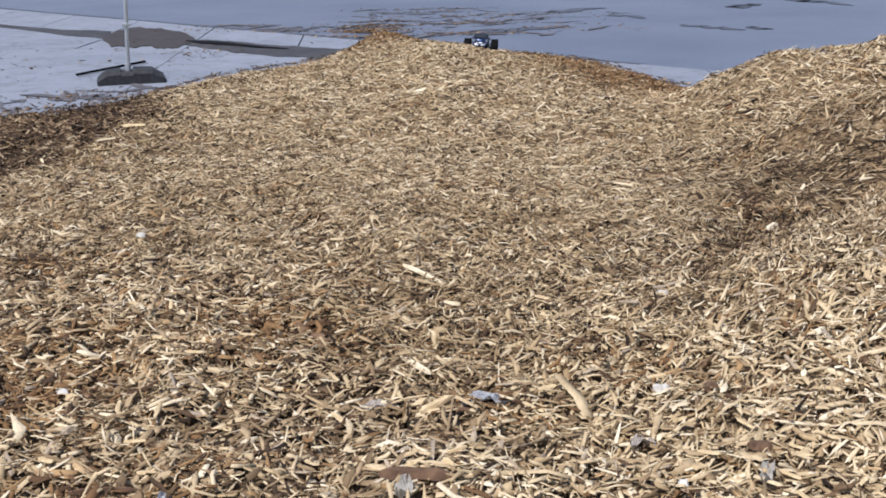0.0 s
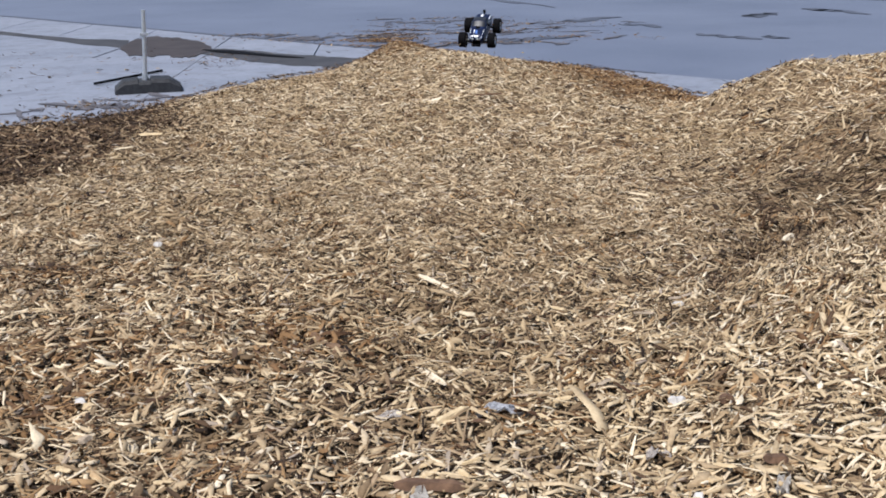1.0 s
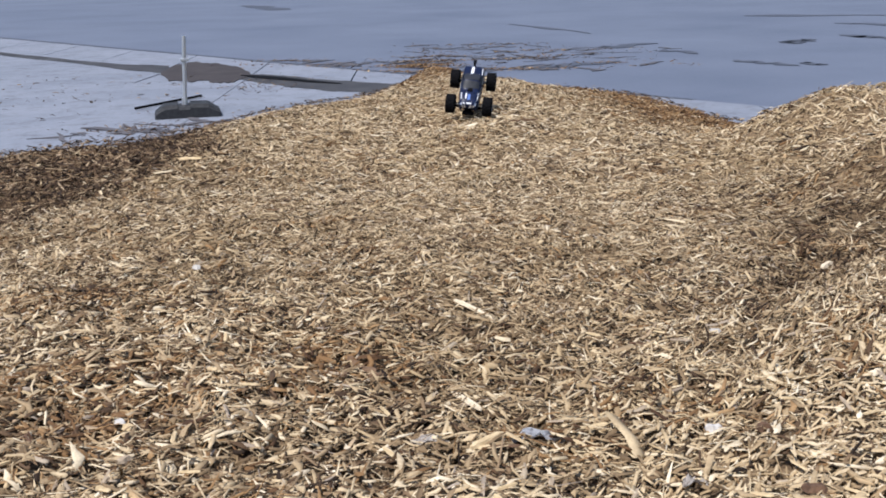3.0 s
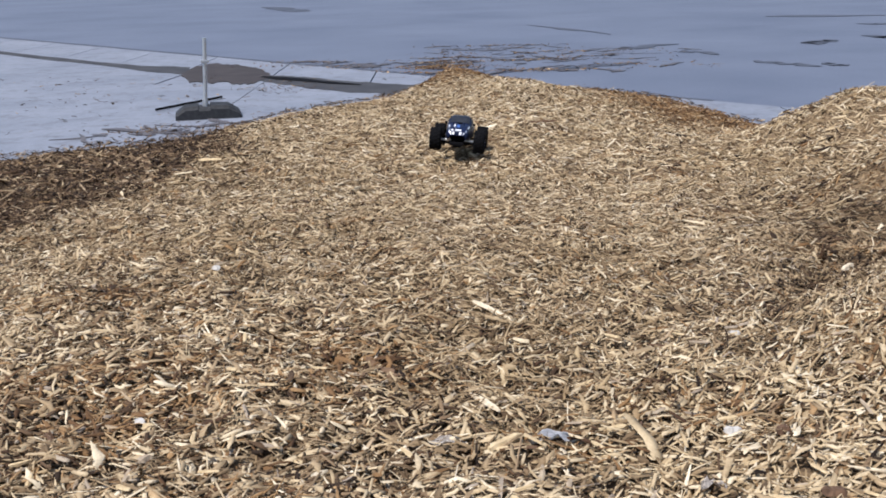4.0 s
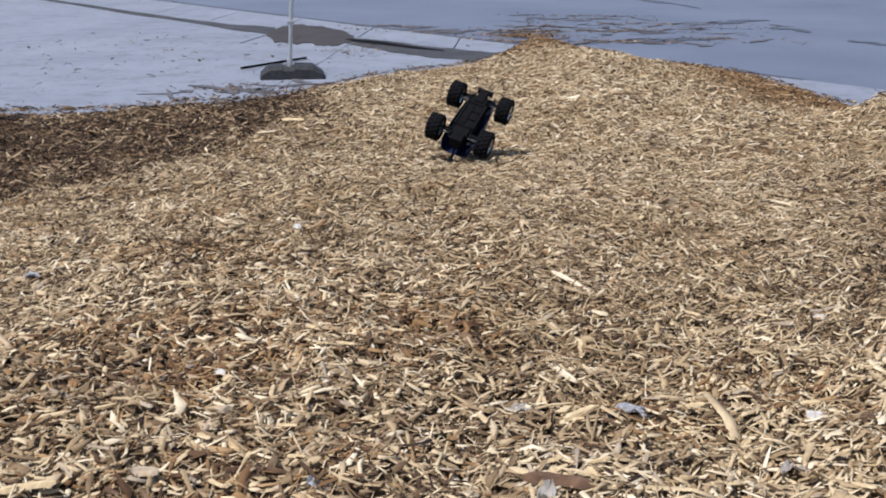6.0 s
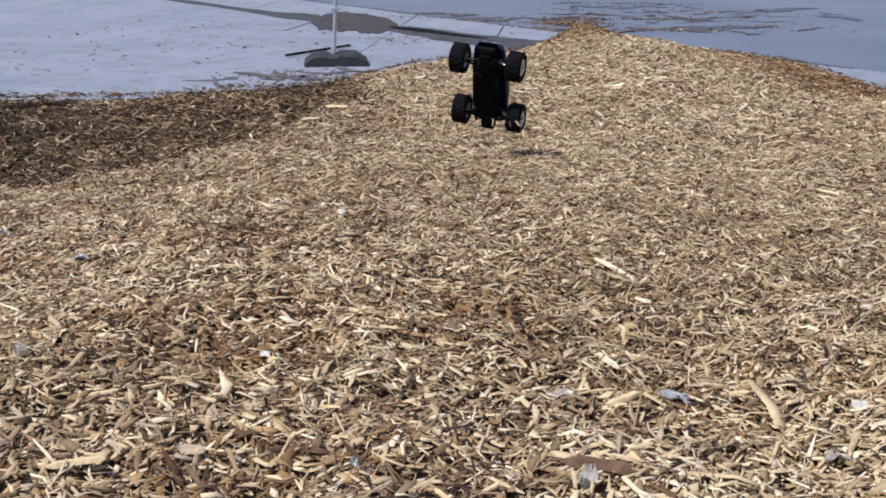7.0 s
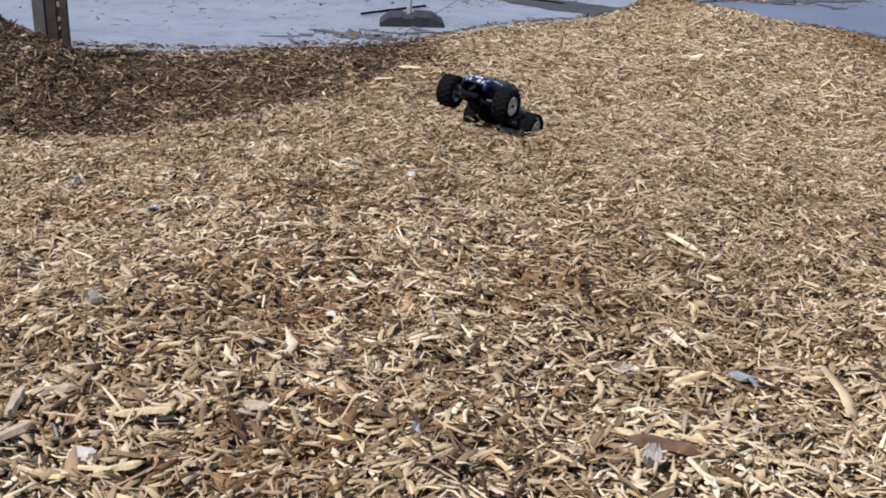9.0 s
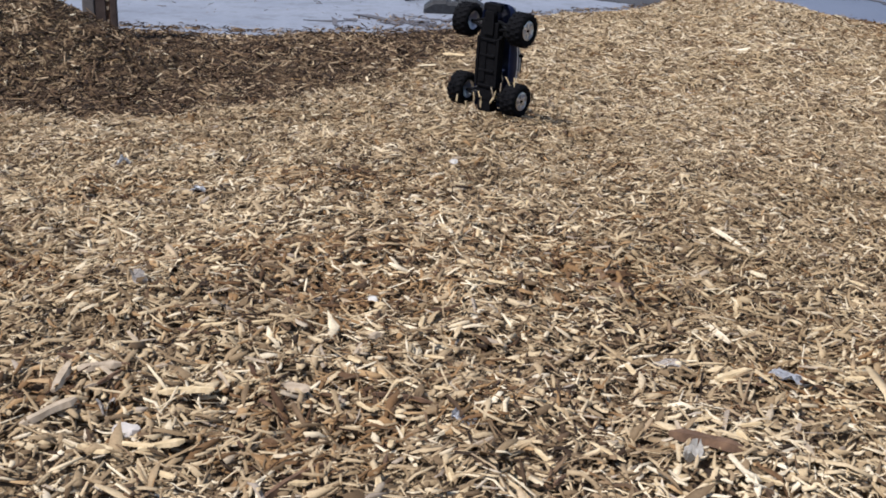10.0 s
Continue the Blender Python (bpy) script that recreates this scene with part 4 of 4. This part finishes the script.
SPLINTERS = (  # kind, material, x, y, length, width, thickness, turn, words
    ("wood_splinter", CREAM, -0.046, 2.372, 0.150, 0.013, 0.008, -50, "long pale splinter of split wood on mulch"),
    ("wood_splinter", CREAM, -0.053, 1.763, 0.120, 0.011, 0.008, -62, "long pale splinter of split wood on mulch"),
    ("wood_splinter", CREAM, 0.968, 3.020, 0.135, 0.020, 0.012, 62, "stout pale splinter of split wood on mulch"),
    ("wood_splinter", STRAW, -0.013, 1.561, 0.068, 0.018, 0.010, 40, "short straw-coloured stick of split wood"),
    ("wood_splinter", STRAW, -0.645, 1.686, 0.045, 0.018, 0.010, -30, "short cream chunk of split wood"),
    ("wood_splinter", GREYWOOD, -0.920, 1.141, 0.100, 0.018, 0.010, 108, "greyed stick of split wood on mulch"),
    ("wood_splinter", GREYWOOD, -0.894, 1.188, 0.062, 0.020, 0.008, 45, "greyed stick of split wood on mulch"),
    ("wood_splinter", GREYWOOD, -0.875, 1.044, 0.085, 0.018, 0.009, 70, "greyed stick of split wood on mulch"),
    ("wood_splinter", STRAW, -0.747, 1.176, 0.078, 0.014, 0.008, 20, "flat straw-coloured sliver of wood"),
    ("wood_splinter", STRAW, -0.781, 1.003, 0.050, 0.018, 0.007, 12, "rounded tan flake of wood"),
    ("wood_splinter", STRAW, -0.709, 1.044, 0.060, 0.014, 0.007, 45, "pale cream sliver of wood"),
    ("wood_splinter", GREYWOOD, -0.631, 1.282, 0.050, 0.026, 0.006, 0, "broad greyish flake of wood"),
    ("wood_splinter", STRAW, -1.160, 1.427, 0.090, 0.007, 0.006, 10, "thin straw-coloured splinter of wood"),
    ("wood_splinter", STRAW, -1.750, 6.050, 0.16, 0.035, 0.015, -20, "pale board offcut at the pile's dark rim"),
    ("twig", BARK, -0.524, 1.027, 0.130, 0.010, 0.009, 65, "dark brown twig lying on mulch"),
    ("twig", BARK, -0.475, 1.316, 0.090, 0.008, 0.007, 18, "thin dark brown twig on mulch"),
    ("twig", BARK, 0.214, 7.243, 0.20, 0.014, 0.012, 5, "dark twig lying on the crest"),
    ("bark_piece", BARK, -0.043, 1.264, 0.095, 0.022, 0.012, -5, "dark brown strip of bark on mulch"),
    ("bark_piece", BARK, 0.444, 1.644, 0.024, 0.020, 0.018, 20, "dark round knob of bark"),
    ("bark_piece", BARK, 0.450, 1.383, 0.035, 0.020, 0.012, 0, "dark crumb of bark on mulch"),
    ("bark_piece", RUST, -0.283, 2.011, 0.075, 0.014, 0.010, -55, "orange-brown curl of bark on mulch"),
    ("bark_piece", RUST, -0.254, 1.972, 0.045, 0.016, 0.010, -30, "orange-brown curl of bark on mulch"),
    ("bark_piece", RUST, -0.229, 1.928, 0.038, 0.014, 0.009, 25, "orange-brown curl of bark on mulch"),
    ("bark_piece", RUST, -0.293, 1.932, 0.030, 0.012, 0.008, 70, "orange-brown curl of bark on mulch"),
    ("bark_piece", GREYWOOD, -0.591, 1.518, 0.030, 0.016, 0.008, 70, "grey scrap of weathered bark"),
    ("pebble", STONE, -0.849, 2.891, 0.024, 0.018, 0.014, 0, "small white stone on mulch"),
    ("pebble", STONE, 0.473, 2.186, 0.026, 0.014, 0.010, 0, "small white stone on mulch"),
    ("pebble", STONE, 0.363, 1.649, 0.030, 0.018, 0.012, 15, "small white stone on mulch"),
    ("pebble", STONE, 0.320, 1.289, 0.018, 0.018, 0.014, 80, "small white stone on mulch"),
    ("pebble", STONE, -0.662, 1.701, 0.024, 0.016, 0.012, -40, "small white stone on mulch"),
    ("pebble", LEAF, -0.780, 1.075, 0.036, 0.028, 0.012, 10, "pale grey rounded stone on mulch"))


def crumple(name, length, width, mat, seed, x, y, turn, label, category, rise=0.006):
    """A thin torn, buckled sheet."""
    r = random.Random(seed)
    bm = bmesh.new()
    nx, ny = 9, 5
    g = []
    for i in range(nx):
        u = i / (nx - 1) * 2 - 1
        half = math.sqrt(max(0.05, 1 - u * u)) * r.uniform(0.75, 1.1)
        g.append([bm.verts.new((u * length / 2, (j / (ny - 1) * 2 - 1) * width / 2 * half, rise * (math.sin(3 * u + seed) + r.uniform(-0.7, 0.7)) + 0.5 * rise * abs(j - 2)))
                  for j in range(ny)])
    top = []
    for i in range(nx - 1):
        for j in range(ny - 1):
            top.append(bm.faces.new((g[i][j], g[i + 1][j], g[i + 1][j + 1], g[i][j + 1])))
    bmesh.ops.solidify(bm, geom=top, thickness=0.0012)
    tagged(lay(part(name, bm, mat), x, y, turn, 0.009), label, category)


def litter():
    for k, (name, mat, x, y, ln, wd, th, turn, label) in enumerate(SPLINTERS):
        ob = splinter(name, ln, wd, th, mat, 40 + k, 0.02 if name != "twig" else 0.06)
        tagged(lay(ob, x, y, turn, (0.012 if ln > 0.1 else 0.007) + th / 2, random.Random(k).uniform(-8, 8)), label, name.replace("_", " "))
    crumple("dry_leaf", 0.066, 0.030, LEAF, 1, -0.110, 1.600, -12, "pale grey dry curled leaf on mulch", "leaf")
    crumple("plastic_scrap", 0.088, 0.042, FILM, 2, 0.068, 1.590, 6, "crumpled bluish white plastic scrap on mulch", "litter", 0.009)
    crumple("dry_leaf", 0.060, 0.028, LEAF, 3, -0.838, 1.117, 120, "grey curled dry leaf among chips", "leaf", 0.009)
    crumple("dry_leaf", 0.050, 0.026, LEAF, 4, -1.057, 1.560, -25, "pale curled dry leaf among chips", "leaf", 0.008)
    crumple("plastic_scrap", 0.040, 0.024, STONE, 5, -0.057, 1.226, 75, "white scrap of plastic among chips", "litter", 0.007)
    crumple("plastic_scrap", 0.034, 0.020, STONE, 6, 0.439, 1.312, 60, "white scrap of plastic among chips", "litter", 0.008)
    crumple("plastic_scrap", 0.052, 0.024, FILM, 7, -1.365, 2.310, 15, "pale scrap of plastic among chips", "litter", 0.008)
    crumple("plastic_scrap", 0.042, 0.030, FILM, 8, -1.800, 2.664, 40, "pale bluish scrap of plastic among chips", "litter", 0.009)
    crumple("dry_leaf", 0.044, 0.024, LEAF, 9, 0.293, 1.435, 25, "mauve-grey dry leaf among chips", "leaf", 0.006)
    crumple("plastic_scrap", 0.036, 0.022, FILM, 10, -0.371, 1.279, 10, "pale scrap of plastic among chips", "litter", 0.006)


def big_chips():
    """The larger chips of the foreground, one by one."""
    r = random.Random(21)
    kinds = []
    for k in range(9):
        mat = (STRAW, STRAW, STRAW, GREYWOOD, STRAW, STRAW, BARK, STRAW, GREYWOOD)[k]
        ob = splinter("wood_chip", r.uniform(0.028, 0.056), r.uniform(0.006, 0.0105), r.uniform(0.003, 0.005), mat, 80 + k, r.uniform(-0.03, 0.03))
        kinds.append(tagged(ob, ("pale straw-coloured", "greyed", "dark brown")[(mat is GREYWOOD) + 2 * (mat is BARK)] + " shredded wood chip lying on the heap", "wood chip", "large wood chips"))
    for k in range(190):
        y = 1.0 + 1.6 * r.random() ** 1.5
        x = r.uniform(-0.80, 0.44) * y
        ob = kinds[k] if k < 9 else copy_thing(kinds[k % 9], Matrix())
        lay(ob, x, y, r.uniform(0, 360), 0.013, r.uniform(-14, 14), r.uniform(-20, 20))


# ---- chips that the wheels throw up ----
BURSTS = (  # start, end, x, y, spread, count, rise
    (0.6, 2.0, 0.20, 9.55, 0.22, 12, 0.10), (6.0, 7.9, -0.70, 4.62, 0.15, 26, 0.14), (8.5, 9.8, -0.84, 4.26, 0.12, 26, 0.12), (8.9, 10.0, -1.03, 4.05, 0.08, 40, 0.15))


def thrown_chips():
    r = random.Random(77)
    kinds = [splinter("thrown_chip", r.uniform(0.022, 0.042), 0.007, 0.004, (STRAW, STRAW, BARK, GREYWOOD)[k], 120 + k, 0.03) for k in range(4)]
    for ob in kinds:
        tagged(ob, "wood chip thrown up by the truck's spinning wheels", "wood chip", "thrown wood chips")
    made = 0
    for t0, t1, cx, cy, spread, count, rise in BURSTS:
        for k in range(count):
            ob = kinds[made] if made < 4 else copy_thing(kinds[made % 4], Matrix())
            made += 1
            a, b2 = r.gauss(0, spread), r.gauss(0, spread)
            start = t0 + r.uniform(0, 0.35)
            span = r.uniform(0.7, 1.0) * (t1 + 0.5 - start)
            x0, y0, x1, y1 = cx + a * 0.6, cy + b2 * 0.6, cx + a * 1.3, cy + b2 * 1.3
            z0, z1 = (float(height(np.array([x]), np.array([y]))[0]) + 0.012 for x, y in ((x0, y0), (x1, y1)))
            top, spin, w0 = rise * r.uniform(0.3, 1.2), r.choice((-1, 1)) * r.uniform(60, 75), r.uniform(0, 360)
            rows = [(0.0, pose(x0, y0, z0, 0, 0, w0)), (start, pose(x0, y0, z0, 0, 0, w0))]
            for i in range(1, 7):
                u = i / 6
                t = start + span * u
                if t > 9.97:
                    break
                rows.append((t, pose(x0 + (x1 - x0) * u, y0 + (y1 - y0) * u, z0 + (z1 - z0) * u + 4 * top * u * (1 - u), spin * 0.6 * i if i < 6 else 0, spin * 0.3 * i if i < 6 else 0, w0 + 30 * i)))
            rows.append((10.0, rows[-1][1]))
            thrown.append((ob, rows))


thrown = []


ground()
mulch_bed()
scatter()
apron()
streaks()
sign_stand()
post()
car = truck()
litter()
big_chips()
thrown_chips()


def motions():
    walk(car, TRUCK)
    for k, hub in enumerate(wheels):
        turn = 45 if k > 1 else 30
        side = hub.matrix_basis.translation.copy()
        walk(hub, [(i / 10, Matrix.Translation(side) @ Matrix.Rotation(radians(turn * i), 4, "Y")) for i in range(101)])
    for ob, rows in thrown:
        walk(ob, rows)


motions()
